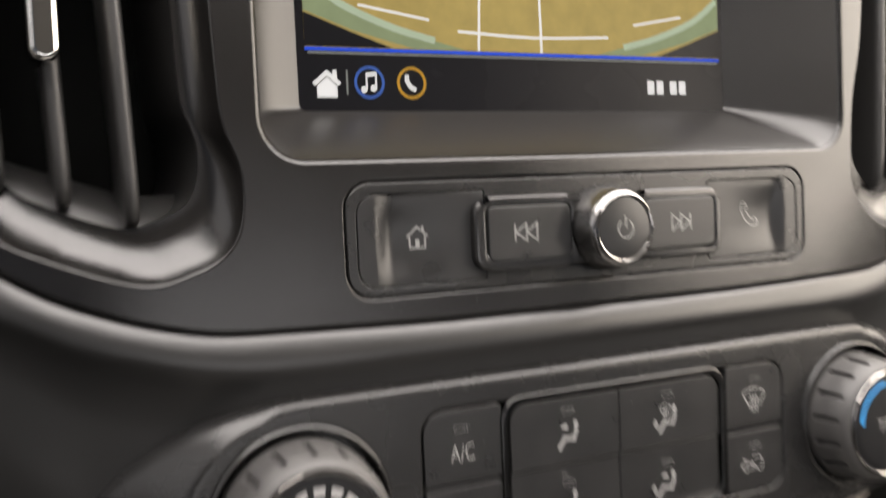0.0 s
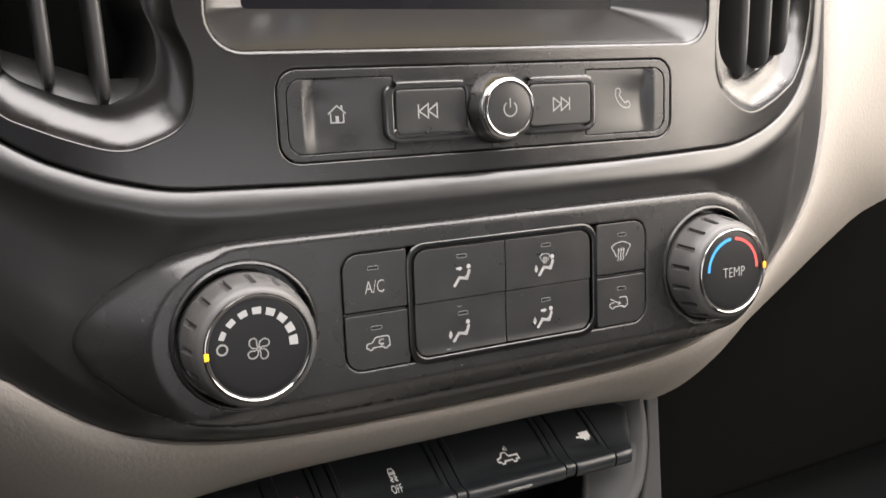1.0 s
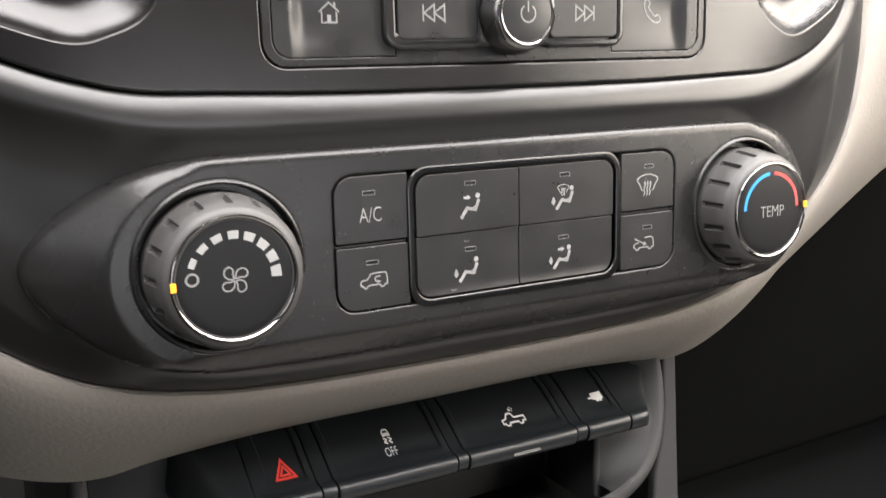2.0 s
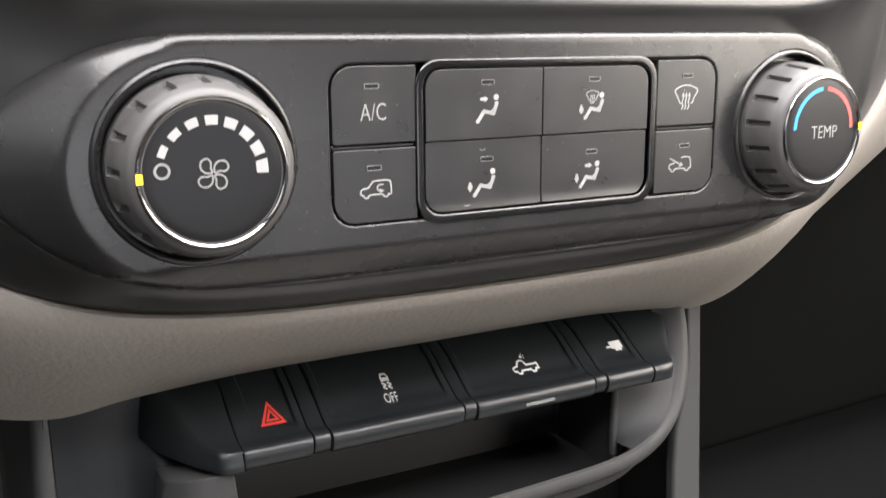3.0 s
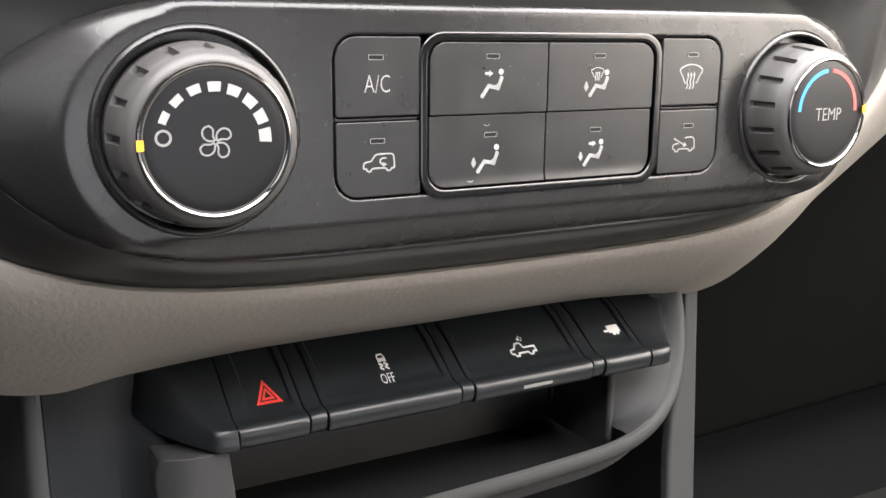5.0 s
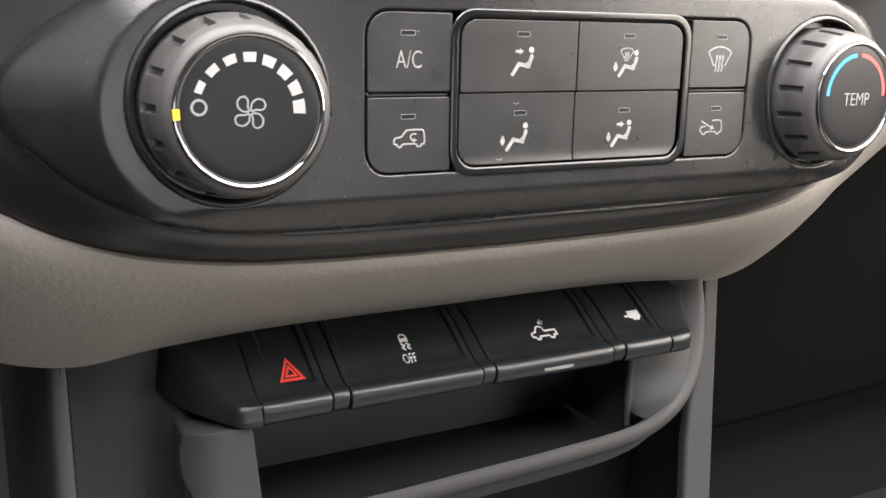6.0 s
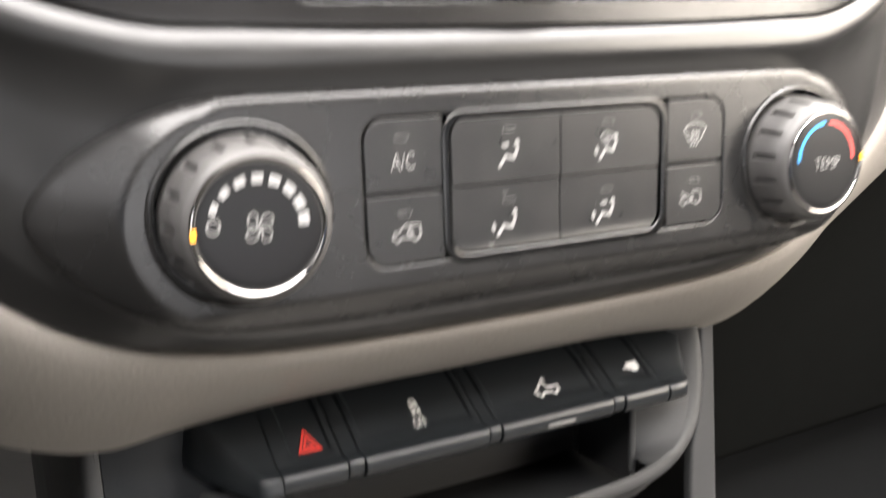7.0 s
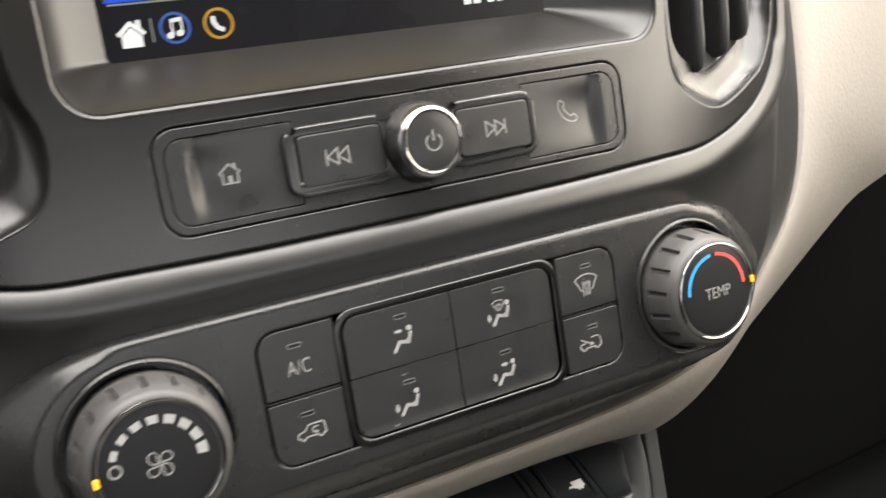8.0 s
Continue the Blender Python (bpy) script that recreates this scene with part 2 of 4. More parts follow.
def lathe(x, z, profile, steps=64, shape=lambda w, r, y: r, bm=None, top=False):
    """A turned piece round the y axis through x, z; profile: rows of radius and y."""
    rows = []
    for r, y in profile:
        rows.append([(x + shape(w, r, y) * math.cos(w), y, z + shape(w, r, y) * math.sin(w)) for w in (2 * math.pi * k / steps for k in range(steps))])
    bm = loft(rows, True, bm)
    if top:
        bm.verts.ensure_lookup_table()
        bm.faces.new(bm.verts[-steps:])
    return bm


def flat(shapes, y, thick=0.12):
    """Thin printed shapes: closed outlines in x, z, whose front lies at y."""
    bm = bmesh.new()
    y = y if callable(y) else (lambda x, z, y=y: y)
    for loop in shapes:
        front = [bm.verts.new((x * MM, (y(x, z) - thick) * MM, z * MM)) for x, z in loop]
        back = [bm.verts.new((x * MM, (y(x, z) + 0.3) * MM, z * MM)) for x, z in loop]
        bm.faces.new(front)
        for i in range(len(front)):
            j = (i + 1) % len(front)
            bm.faces.new((front[i], back[i], back[j], front[j]))
    bmesh.ops.triangulate(bm, faces=[f for f in bm.faces if len(f.verts) > 4])
    return bm


def stroke(points, w, closed=False):
    """The pieces of a drawn line of width w, as closed outlines."""
    p = [np.array(q, float) for q in points]
    n, sides = len(p), []
    for i in range(n):
        a, c = (p[i - 1], p[(i + 1) % n]) if closed else (p[max(i - 1, 0)], p[min(i + 1, n - 1)])
        b = p[i]
        e = (b - a) / (np.linalg.norm(b - a) + 1e-9) if np.linalg.norm(b - a) > 1e-6 else None
        f = (c - b) / (np.linalg.norm(c - b) + 1e-9) if np.linalg.norm(c - b) > 1e-6 else None
        e, f = (f if e is None else e), (e if f is None else f)
        g = np.array((e[1] + f[1], -e[0] - f[0]))
        g /= max(np.linalg.norm(g), 1e-6)
        g *= 0.5 * w / max(0.45, g @ (e[1], -e[0]))
        sides.append((b - g, b + g))
    return [[tuple(sides[i][0]), tuple(sides[(i + 1) % n][0]), tuple(sides[(i + 1) % n][1]), tuple(sides[i][1])] for i in range(n if closed else n - 1)]


def arc(x, z, r, a, b, steps=14):
    return [(x + r * math.cos(radians(a + (b - a) * k / steps)), z + r * math.sin(radians(a + (b - a) * k / steps))) for k in range(steps + 1)]


def at(shapes, x, z, s=1.0, flip=1):
    """Shapes drawn round 0, 0, set to a place and size."""
    return [[(x + flip * s * u, z + s * v) for u, v in loop] for loop in shapes]


def lettering(text, x, y, z, high, wide, name, parent, mat):
    """Printed letters of the built-in font, centred at x, z, scaled to a height and width."""
    data = bpy.data.curves.new(name, "FONT")
    data.body, data.align_x, data.resolution_u, data.extrude, data.offset = text, "CENTER", 3, 0.01, -0.012
    tmp = new("letters", data)
    mesh = bpy.data.meshes.new_from_object(tmp.evaluated_get(bpy.context.evaluated_depsgraph_get()))
    bpy.data.objects.remove(tmp)
    bm = bmesh.new()
    bm.from_mesh(mesh)
    bpy.data.meshes.remove(mesh)
    xs, zs = [v.co.x for v in bm.verts], [v.co.y for v in bm.verts]
    y = y if callable(y) else (lambda u, v, y=y: y)
    for v in bm.verts:
        u = x + ((v.co.x - min(xs)) / (max(xs) - min(xs)) - 0.5) * wide
        w = z + ((v.co.y - min(zs)) / (max(zs) - min(zs)) - 0.5) * high
        v.co = Vector((u, y(u, w) - 0.05 - 8 * v.co.z, w)) * MM
    return part(name, bm, mat, parent)


# ---- the trim round the climate panel ----
def bow(x):
    """How far the dash falls back towards its ends."""
    return 0.002 * max(0.0, abs(x) - 100.0) ** 2


GAP = [(x, z, 6.2 + bow(x)) for x, z in ((0, 52.3), (60, 52.5), (105, 53.8), (129, 54.9), (147, 58.8), (160, 63.2), (172, 68.7), (184, 77), (194, 89.5), (202, 115), (206, 240))]
CREST = [(x, z, 2.9 + bow(x)) for x, z in ((0, 43.6), (60, 43.7), (108, 43.8), (131, 45.8), (149, 50.5), (163, 55), (177, 62), (193, 71), (205, 84), (210.5, 115), (214, 240))]
WAIST = [(0, -37, 15), (45, -37, 15), (85, -36.5, 15), (114, -34.5, 16), (138, -27, 19), (158, -16, 22), (176, 0, 24), (191, 22, 29), (206, 56, 37), (217, 110, 41), (220, 240, 45)]
FOOT = [(0, -50, 24), (40, -49.7, 24), (80, -49, 25), (110, -47, 27), (136, -42, 29), (160, -32, 32), (184, -14, 36), (211, 11, 40), (228, 45, 44), (235.5, 100, 48), (238, 240, 55)]
HEM = [(0, -87, 80), (40, -86.8, 80), (80, -87.2, 80), (118, -89.5, 80), (144, -92, 80), (172, -84.5, 80), (205, -66, 83), (250, -43, 88), (318, -9, 95), (430, 40, 108), (560, 240, 140)]


def lines_of(*guides):
    return [curve(mirrored(g), 7) for g in guides]


def between(a, b, t, forward=0.0, fade=False):
    """A guide between two others; forward moves it towards the cabin."""
    return [tuple(p + (q - p) * t for p, q in zip(u, v)) for u, v in zip(a, b)] if not forward else [
        (u[0] + (v[0] - u[0]) * t, u[1] + (v[1] - u[1]) * t, u[2] + (v[2] - u[2]) * t - forward * (min(1.0, max(0.0, (175 - u[0]) / 60)) if fade else 1.0)) for u, v in zip(a, b)]


def sheet(guides):
    """A sheet through guides whose points are x, z, y."""
    return loft([[(p[0], p[2], p[1]) for p in row] for row in lines_of(*guides)])


def back_of(guide, d):
    return [(x, z, y + d) for x, z, y in guide]


surround = thing("lower_trim", 0, 10, 0, "satin graphite trim sweeping round the climate controls", "dashboard trim")
part("trim_body", sheet([back_of(GAP, 14), back_of(GAP, 0.8), between(GAP, CREST, 0.03), between(GAP, CREST, 0.08, 0.7), between(GAP, CREST, 0.2, 1.0), between(GAP, CREST, 0.55, 0.9), between(GAP, CREST, 0.9, 0.3),
                         between(CREST, WAIST, 0.015, -0.25), between(CREST, WAIST, 0.04, -1.0), between(CREST, WAIST, 0.08, -2.3), between(CREST, WAIST, 0.13, -3.5), between(CREST, WAIST, 0.2, -4.3), between(CREST, WAIST, 0.3, -4.4), between(CREST, WAIST, 0.6, -1.5), WAIST, between(WAIST, FOOT, 0.1, 1.6, True), between(WAIST, FOOT, 0.22, 2.5, True), between(WAIST, FOOT, 0.5, 2.0, True), between(WAIST, FOOT, 0.8, 1.0, True), between(WAIST, FOOT, 0.97, 0.0), back_of(FOOT, 6), back_of(FOOT, 20)]), TRIM, surround)

# ---- the soft pad below it and the passenger's dash ----
pad = thing("dash_pad", 0, 40, -70, "taupe grained vinyl dash pad with a rolled edge", "dash pad")
ROLL = [back_of(FOOT, 14), back_of(FOOT, 1), between(FOOT, HEM, 0.02, 2.2), between(FOOT, HEM, 0.07, 4.6), between(FOOT, HEM, 0.16, 6.6)]
part("skin", sheet(ROLL + [between(FOOT, HEM, 0.3, 8.0), between(FOOT, HEM, 0.5, 7.5), between(FOOT, HEM, 0.7, 5.5), between(FOOT, HEM, 0.88, 2.6), between(FOOT, HEM, 0.97, 0.5), HEM]), LEATHER, pad)
part("hem", sheet([HEM, back_of(HEM, 4), back_of(HEM, 30), back_of(HEM, 100)]), LEATHER, pad)

# ---- upper bezel with its openings ----
VENT = [(119, 120), (117.6, 96), (119, 86), (122.5, 80), (128, 75.6), (135, 71.8), (141, 70), (147, 70), (154, 71.8), (163, 75.1), (171, 78.6), (179, 82.7), (185.5, 89.6), (190.5, 97), (194, 106), (197, 123), (197, 165), (194, 202), (188, 212), (160, 216), (136, 210), (128, 185), (124.5, 145)]


def bezel_face(x, z):
    return 5.0 + bow(x)


bezel_low = [(p[0], p[1] + 0.35) for p in curve(mirrored([(x, z) for x, z, y in GAP[:10]]), 6)]
bezel_line = [(p[0] * 0.994, p[1]) for p in bezel_low] + [(203, 160), (203, 222), (197, 236), (178, 242), (-178, 242), (-197, 236), (-203, 222), (-203, 160)]
vent_right = [tuple(p) for p in curve(VENT, 8, True)]
VENT_NECKED = [(124.9, 120), (123.6, 110.5), (121.3, 104.6), (119.7, 99), (119.4, 92), (120.3, 85.2), (122.1, 80.4), (124.9, 77.0), (128.9, 74.2)] + VENT[5:-1] + [(126, 145)]
vent_left = [(-p[0], p[1]) for p in curve(VENT_NECKED, 8, True)]
RADIO = box_line(-90.5, 60.8, 90.5, 95.2, 8)
RECESS = box_line(-113, 102.2, 111.5, 232, [12, 12, 10, 10], 7)
bezel = thing("upper_bezel", 0, 8, 110, "satin charcoal plastic bezel holding screen and vents", "dashboard bezel")
part("bezel_body", plate(bezel_line, [vent_left, vent_right, RADIO, RECESS], bezel_face, 0.9, 8, cuts=range(-198, 202, 9), hole_r=(0.8, 0.8, 0.7, 2.0)), BEZEL, bezel)


def inset(outline, y0, to, y1, mat, name, parent, steps=5, pull=0.5, dip=0.0, label=""):
    """The walls of an opening, from its edge at y0 to a second outline at y1; dip hollows its wall on the driver's side."""
    rows = []
    for k in range(steps + 1):
        t = k / steps
        rows.append([(a[0] + (b[0] - a[0]) * t ** (pull + dip * min(1.0, max(0.0, (b[0] - a[0] - 8) / 12))), (y0(*a) if callable(y0) else y0) + t * (y1 - (y0(*a) if callable(y0) else y0)), a[1] + (b[1] - a[1]) * t**pull) for a, b in zip(outline, to)])
    return part(name, loft(rows, True), mat, parent, label)


edge = lambda x, z: bezel_face(x, z) + 1.2
inset(moved(RECESS, 0.1), edge, box_line(-91.4, 118.8, 81.0, 226, [2, 2, 4, 4], 7), 35.5, LINER, "screen_recess", bezel, steps=30, pull=0.9, dip=3.1)

# ---- display ----
display = thing("touchscreen", 0, 36, 170, "black glass touchscreen showing icons along its lower edge", "touchscreen")
part("glass", plate(box_line(-96, 115, 86, 228, 3), (), lambda x, z: 35.2, 0.6, 4), SCREEN, display)


def on_glass(shapes):
    """Shapes drawn round the middle of the dash, set over the middle of the glass."""
    return [[(x * 0.97 - 5.1, z * 0.97 + 2.73) for x, z in loop] for loop in shapes]


HOUSE = [[(-5.2, 0.2), (0, 4.6), (5.2, 0.2), (4.2, -0.8), (0, 2.8), (-4.2, -0.8)], [(-3.6, -0.9), (-3.6, -4.8), (3.6, -4.8), (3.6, -0.9), (0, 2.2)], [(2.2, 4.6), (3.6, 4.6), (3.6, 1.4), (2.2, 2.6)]]
part("home_icon", flat(on_glass(at(HOUSE, -80, 128.5, 0.95)), 35.1), GLOW_WHITE, display)
part("divider", flat(on_glass([[(-73.2, 125), (-72.7, 125), (-72.7, 133), (-73.2, 133)]]), 35.1), GLOW_GREY, display)
part("music_ring", flat(on_glass(stroke(arc(-65, 129, 5.0, 0, 360, 32)[:-1], 0.9, True)), 35.1), GLOW_BLUE, display)
part("music_note", flat(on_glass([ring_line(-67, 126.6, 1.1, 12), ring_line(-63.6, 127.1, 1.1, 12), [(-66.3, 126.6), (-65.8, 126.6), (-65.8, 132), (-66.3, 132)], [(-62.9, 127), (-62.4, 127), (-62.4, 132.4), (-62.9, 132.4)], [(-66.3, 130.8), (-62.4, 131.3), (-62.4, 132.6), (-66.3, 132.1)]]), 35.05), GLOW_WHITE, display)
part("phone_ring", flat(on_glass(stroke(arc(-49.5, 129, 5.0, 0, 360, 32)[:-1], 0.9, True)), 35.1), GLOW_GOLD, display)
part("phone_icon", flat(on_glass(stroke([(-51.2, 131.6), (-51.3, 129.6), (-50, 127.6), (-48, 126.6)], 1.4)), 35.1), GLOW_WHITE, display)
for x in (51, 55.5, 62, 66.5):
    part("clock_bar", flat(on_glass([box_line(x, 126, x + 3, 131, 0.3, 2)]), 35.1), GLOW_WHITE, display)
part("bar_edge", flat(on_glass([[(-86, 138.2), (86, 138.2), (86, 138.8), (-86, 138.8)]]), 35.1), GLOW_GREY, display)
part("blue_rule", flat(on_glass([[(-87, 139.2), (87, 139.2), (87, 140.2), (-87, 140.2)]]), 35.08), GLOW_RULE, display)
part("camera_view", flat(on_glass([[(-87, 140.4), (87, 140.4), (87, 222), (-87, 222)]]), 35.12), GLOW_GROUND, display, "rear camera view of brown ground")
for side in (-1, 1):
    part("bumper", flat(on_glass([[(side * 87, 152), (side * 70, 146), (side * 48, 140.5), (side * 28, 140.5), (side * 55, 147), (side * 78, 156), (side * 87, 166)]]), 35.08), GLOW_BUMPER, display)
    part("dark_corner", flat(on_glass([[(side * 87, 140.5), (side * 87, 151.5), (side * 70, 145.2), (side * 56, 140.5)]]), 35.08), SCREEN, display)
    part("bumper_edge", flat(on_glass(stroke(curve([(side * 86, 163), (side * 74, 154.5), (side * 56, 147.5), (side * 40, 143.5)], 4), 2.4)), 35.05), GLOW_PALE, display)
GUIDES = [stroke([(-23, 140.5), (-22.5, 150), (-21.5, 170)], 0.9), stroke([(3, 140.5), (3, 150), (2.6, 170)], 0.9), stroke(curve([(-31, 147), (0, 145.8), (33, 147)], 4), 0.9), stroke([(-68, 154.5), (-42, 150.5)], 0.8), stroke([(45, 152), (68, 156)], 0.8)]
for line in GUIDES:
    part("guide_line", flat(on_glass(line), 35.04), GLOW_WHITE, display)

# ---- air vents ----
SLATS = {-1: (147.3, 163.9, 179.5), 1: (141.5, 159.5, 176.0)}


def vent_floor(x):
    """The height at which the slats of a vent end, over its bell."""
    return 87.0 + 0.36 * max(0.0, x - 145.0)


def air_vent(side):
    """A tall air outlet with a deep belled surround, upright slats over a sloping shelf and a chrome tab."""
    v = thing("air_vent", side * 160, 14, 140, "black air vent with satin belled surround and upright slats", "air vent", "dash air vents")
    out = vent_left if side < 0 else vent_right
    inner = [(side * 160 + (x - side * 160) * 0.76, 142 + (z - 142) * 0.79) for x, z in out]
    rows = []
    for a in (30, 34, 38, 43, 48, 54, 60, 66, 72, 78, 84, 88):
        t, d = (0.866 - math.cos(radians(a))) / 0.8311, 8.6 * (math.sin(radians(a)) - 0.5) / 0.4994
        rows.append([(p[0] + (q[0] - p[0]) * t, bezel_face(*p) + 0.9 + d, p[1] + (q[1] - p[1]) * t) for p, q in zip(out, inner)])
    part("surround", loft(rows, True), BEZEL, v)
    deep = [(side * 160 + (x - side * 160) * 0.745, 142 + (z - 142) * 0.775) for x, z in out]
    inset(inner, lambda x, z: bezel_face(x, z) + 9.5, deep, 48, VENT_PLASTIC, "sill", v, pull=1)
    inset(deep, 48, deep, 76, VENT_PLASTIC, "duct", v, pull=1)
    # Near-black back plate: the vent's inner shade as colour.
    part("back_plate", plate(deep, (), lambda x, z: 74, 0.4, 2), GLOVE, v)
    shelf_rows = [[(side * x, y + bow(x) * q, vent_floor(x) + dz) for x in range(118, 194, 4)] for y, q, dz in ((15.5, 1, -5.0), (18, 1, -1.6), (22, 0.9, 1.6), (36, 0.6, 6.6), (37.4, 0.6, 7.1), (37.8, 0.6, 7.0), (38, 0.6, 6.4), (38.2, 0.6, -6))]
    part("shelf", loft(shelf_rows), VENT_PLASTIC, v)
    for x in SLATS[side]:
        foot, f = vent_floor(x), 7.5 + bow(x)
        rows = []
        for z, back, w in ((foot - 2.5, 6.0, 1.5), (foot - 1.0, 2.6, 1.9), (foot + 2.5, 0.9, 2.2), (foot + 12, 0.2, 2.3), (130, 0.0, 2.4), (170, 0.4, 2.4), (200, 4.0, 2.2)):
            lean = (z - 90) * 0.04
            rows.append([(side * (x + lean + u), f + back + y, z) for u, y in ((-w, 3.4), (-w * 0.86, 1.4), (-w * 0.5, 0.35), (-w * 0.1, 0), (w * 0.4, 0.25), (w * 0.84, 1.3), (w, 3.2), (w * 0.7, 24), (-w * 0.7, 24))])
        part("slat", loft(rows, True, caps=True), VENT_PLASTIC, v)
    tab_x = SLATS[side][1] + 3.4
    part("tab", plate([(side * x, z) for x, z in box_line(tab_x - 3.6, 128.5, tab_x + 3.6, 166, 3.4)], (), lambda x, z: 7.0, 1.6, 14), CHROME, v, "bright chrome adjusting tab")
    return v


air_vent(-1)
air_vent(1)

# ---- radio key strip ----
radio = thing("radio_controls", 0, 6, 78, "charcoal strip of radio keys with a central power knob", "radio controls")
HOLES = [box_line(-87, 63.8, -44.5, 91.5, [6, 0.5, 0.5, 6]), box_line(44.5, 63.8, 87, 91.5, [0.5, 6, 6, 0.5])]
part("strip", plate(moved(RADIO, -0.4), HOLES, lambda x, z: 4.9, 0.5, 7, cuts=range(-80, 90, 20), hole_r=(0.3, 0.3)), PANEL, radio)


def dished(x0, x1, z0, z1, deep, y):
    """A key face with a thumb hollow."""
    def face(x, z):
        u, v = (x - x0) / (x1 - x0), (z - z0) / (z1 - z0)
        if not (0 < u < 1 and 0 < v < 1):
            return y
        ramp = min(1.0, min(u, 1 - u) / 0.10) * min(1.0, min(v, 1 - v) / 0.12)
        return y + deep * (3 * ramp**2 - 2 * ramp**3)
    return face


HOME_LINES = stroke([(-5, 0.4), (0, 4.8), (5, 0.4)], 0.7) + stroke([(-3.6, 0.6), (-3.6, -4.4), (3.6, -4.4), (3.6, 0.6)], 0.7) + [[(-0.9, -4.4), (0.9, -4.4), (0.9, -0.8), (-0.9, -0.8)], [(2.1, 4.9), (3.2, 4.9), (3.2, 2.2), (2.1, 3.0)]]
PHONE_LINES = stroke(curve([(-4.3, 3.4), (-4.3, 0.8), (-2.4, -2.4), (0.8, -4.3), (3.4, -4.3), (4.3, -2.9), (2.7, -1.5), (1.4, -2.2), (-0.6, -0.6), (-2.2, 1.4), (-1.5, 2.7), (-2.9, 4.3)], 3, True), 0.5, True)
SKIP = [stroke([(-4.4, 0), (-0.2, 2.9), (-0.2, -2.9)], 0.55, True), stroke([(-0.2, 0), (4.0, 2.9), (4.0, -2.9)], 0.55, True), stroke([(-4.7, 2.9), (-4.7, -2.9)], 0.55)]
SKIP = [q for s in SKIP for q in s]

def thumb_hollow(wall, flush, y, deep):
    """A key face that drops steeply beside a wall and climbs back to the flush end."""
    def face(x, z):
        u = (x - wall) / (flush - wall)
        if u <= 0 or u >= 1:
            return y
        drop, ends = min(1.0, u / 0.16), min(1.0, min(z - 64.6, 90.7 - z) / 11.0)
        drop, ends = drop * drop * (3 - 2 * drop), max(0.0, ends)
        return y + deep * drop * (1 - u) ** 1.6 * (0.35 + 0.65 * ends * ends * (3 - 2 * ends))
    return face


for name, x0, x1, wall, flush, shapes in (("home_key", -86.6, -44.8, -81.5, -40.0, at(HOME_LINES, -67.0, 78, 0.68)), ("phone_key", 44.8, 86.6, 81.5, 40.0, at(PHONE_LINES, 65.4, 79, 0.98))):
    hollow = thumb_hollow(wall, flush, 5.0, 3.3)
    outline = box_line(x0, 64.1, x1, 91.2, [5.6, 0.4, 0.4, 5.6] if x0 < 0 else [0.4, 5.6, 5.6, 0.4])
    key = part(name, plate(outline, (), hollow, 0.25, 5, cuts=[x0 + k * 1.0 for k in range(1, 42)], lines=[65.0, 65.6, 66.2, 66.9, 67.8, 87.5, 88.4, 89.1, 89.7, 90.3] + [70 + k * 3 for k in range(6)]), KEY, radio)
    part("symbol", flat(shapes, hollow), SILVER_INK, key)

part("key_bar", plate(box_line(-49.5, 66.6, 48.5, 88.6, 4.5), [box_line(-45.2, 68.9, -14.6, 86.4, 2.5), box_line(14.6, 68.9, 45.2, 86.4, 2.5)], lambda x, z: 2.2, 1.1, 6, cuts=(-30, -10, 10, 30)), GLOSS, radio, "glossy charcoal key surround")
for name, x0, x1, flip in (("previous_key", -44.9, -14.9, 1), ("next_key", 14.9, 44.9, -1)):
    key = part(name, plate(box_line(x0, 69.2, x1, 86.1, 2.2), (), lambda x, z: 2.0, 0.5, 4), KEY, radio)
    part("symbol", flat(at(SKIP, (x0 + x1) / 2 - (1.3 if flip > 0 else 0.0), 77.8, 0.92, flip), 2.0), SILVER_INK, key)

knob = part("power_knob", lathe(0, 77.5, [(14.2, 6), (14.2, 1.5), (13.8, 0.2), (12.7, -4.4), (12.2, -5.6), (11.5, -6.35), (10.6, -6.5), (10.0, -6.4)]), SMOKED, radio, "smoked chrome power knob")
part("rim", lathe(0, 77.5, [(11.4, -6.1), (11.15, -6.8), (10.75, -7.05), (10.35, -6.9), (10.0, -6.2)]), RING, knob, "bright chrome rim")
part("cap", lathe(0, 77.5, [(10.0, -6.0), (9.8, -6.45), (7.5, -6.8), (4, -7.0), (0.6, -7.05)], top=True), KEY, knob)
part("power_symbol", flat(stroke(arc(0, 77.2, 2.9, 125, 415, 20), 0.5) + stroke([(0, 77.6), (0, 81.3)], 0.5), -7.0), SILVER_INK, knob)

# ---- climate panel ----
CLIMATE = [(0, 35), (60, 35), (100, 35), (113, 34.6), (127, 32.4), (140, 27.6), (152, 20.6), (161.5, 12), (165.5, 3.5), (163.2, -5), (156.5, -13), (145, -22.5), (130, -30), (115, -34), (100, -36), (60, -37), (0, -37)]


def climate_face(x, z):
    """Flat in the middle, falling away round the dials at the ends, bent back along the foot."""
    dx = max(0.0, abs(x) - 111.0)
    k = min(1.0, dx / 9.0)
    u = max(0.0, math.hypot(dx, z) - 30.6) * k * k * (3 - 2 * k)
    y = (0.80 + 0.012 * min(22.0, max(0.0, z))) * u * u / (u + 2.2)
    v = max(0.0, -26.0 - z) * max(0.0, 1.0 - dx / 30.0)
    return y + 0.85 * v * v / (v + 3.0)


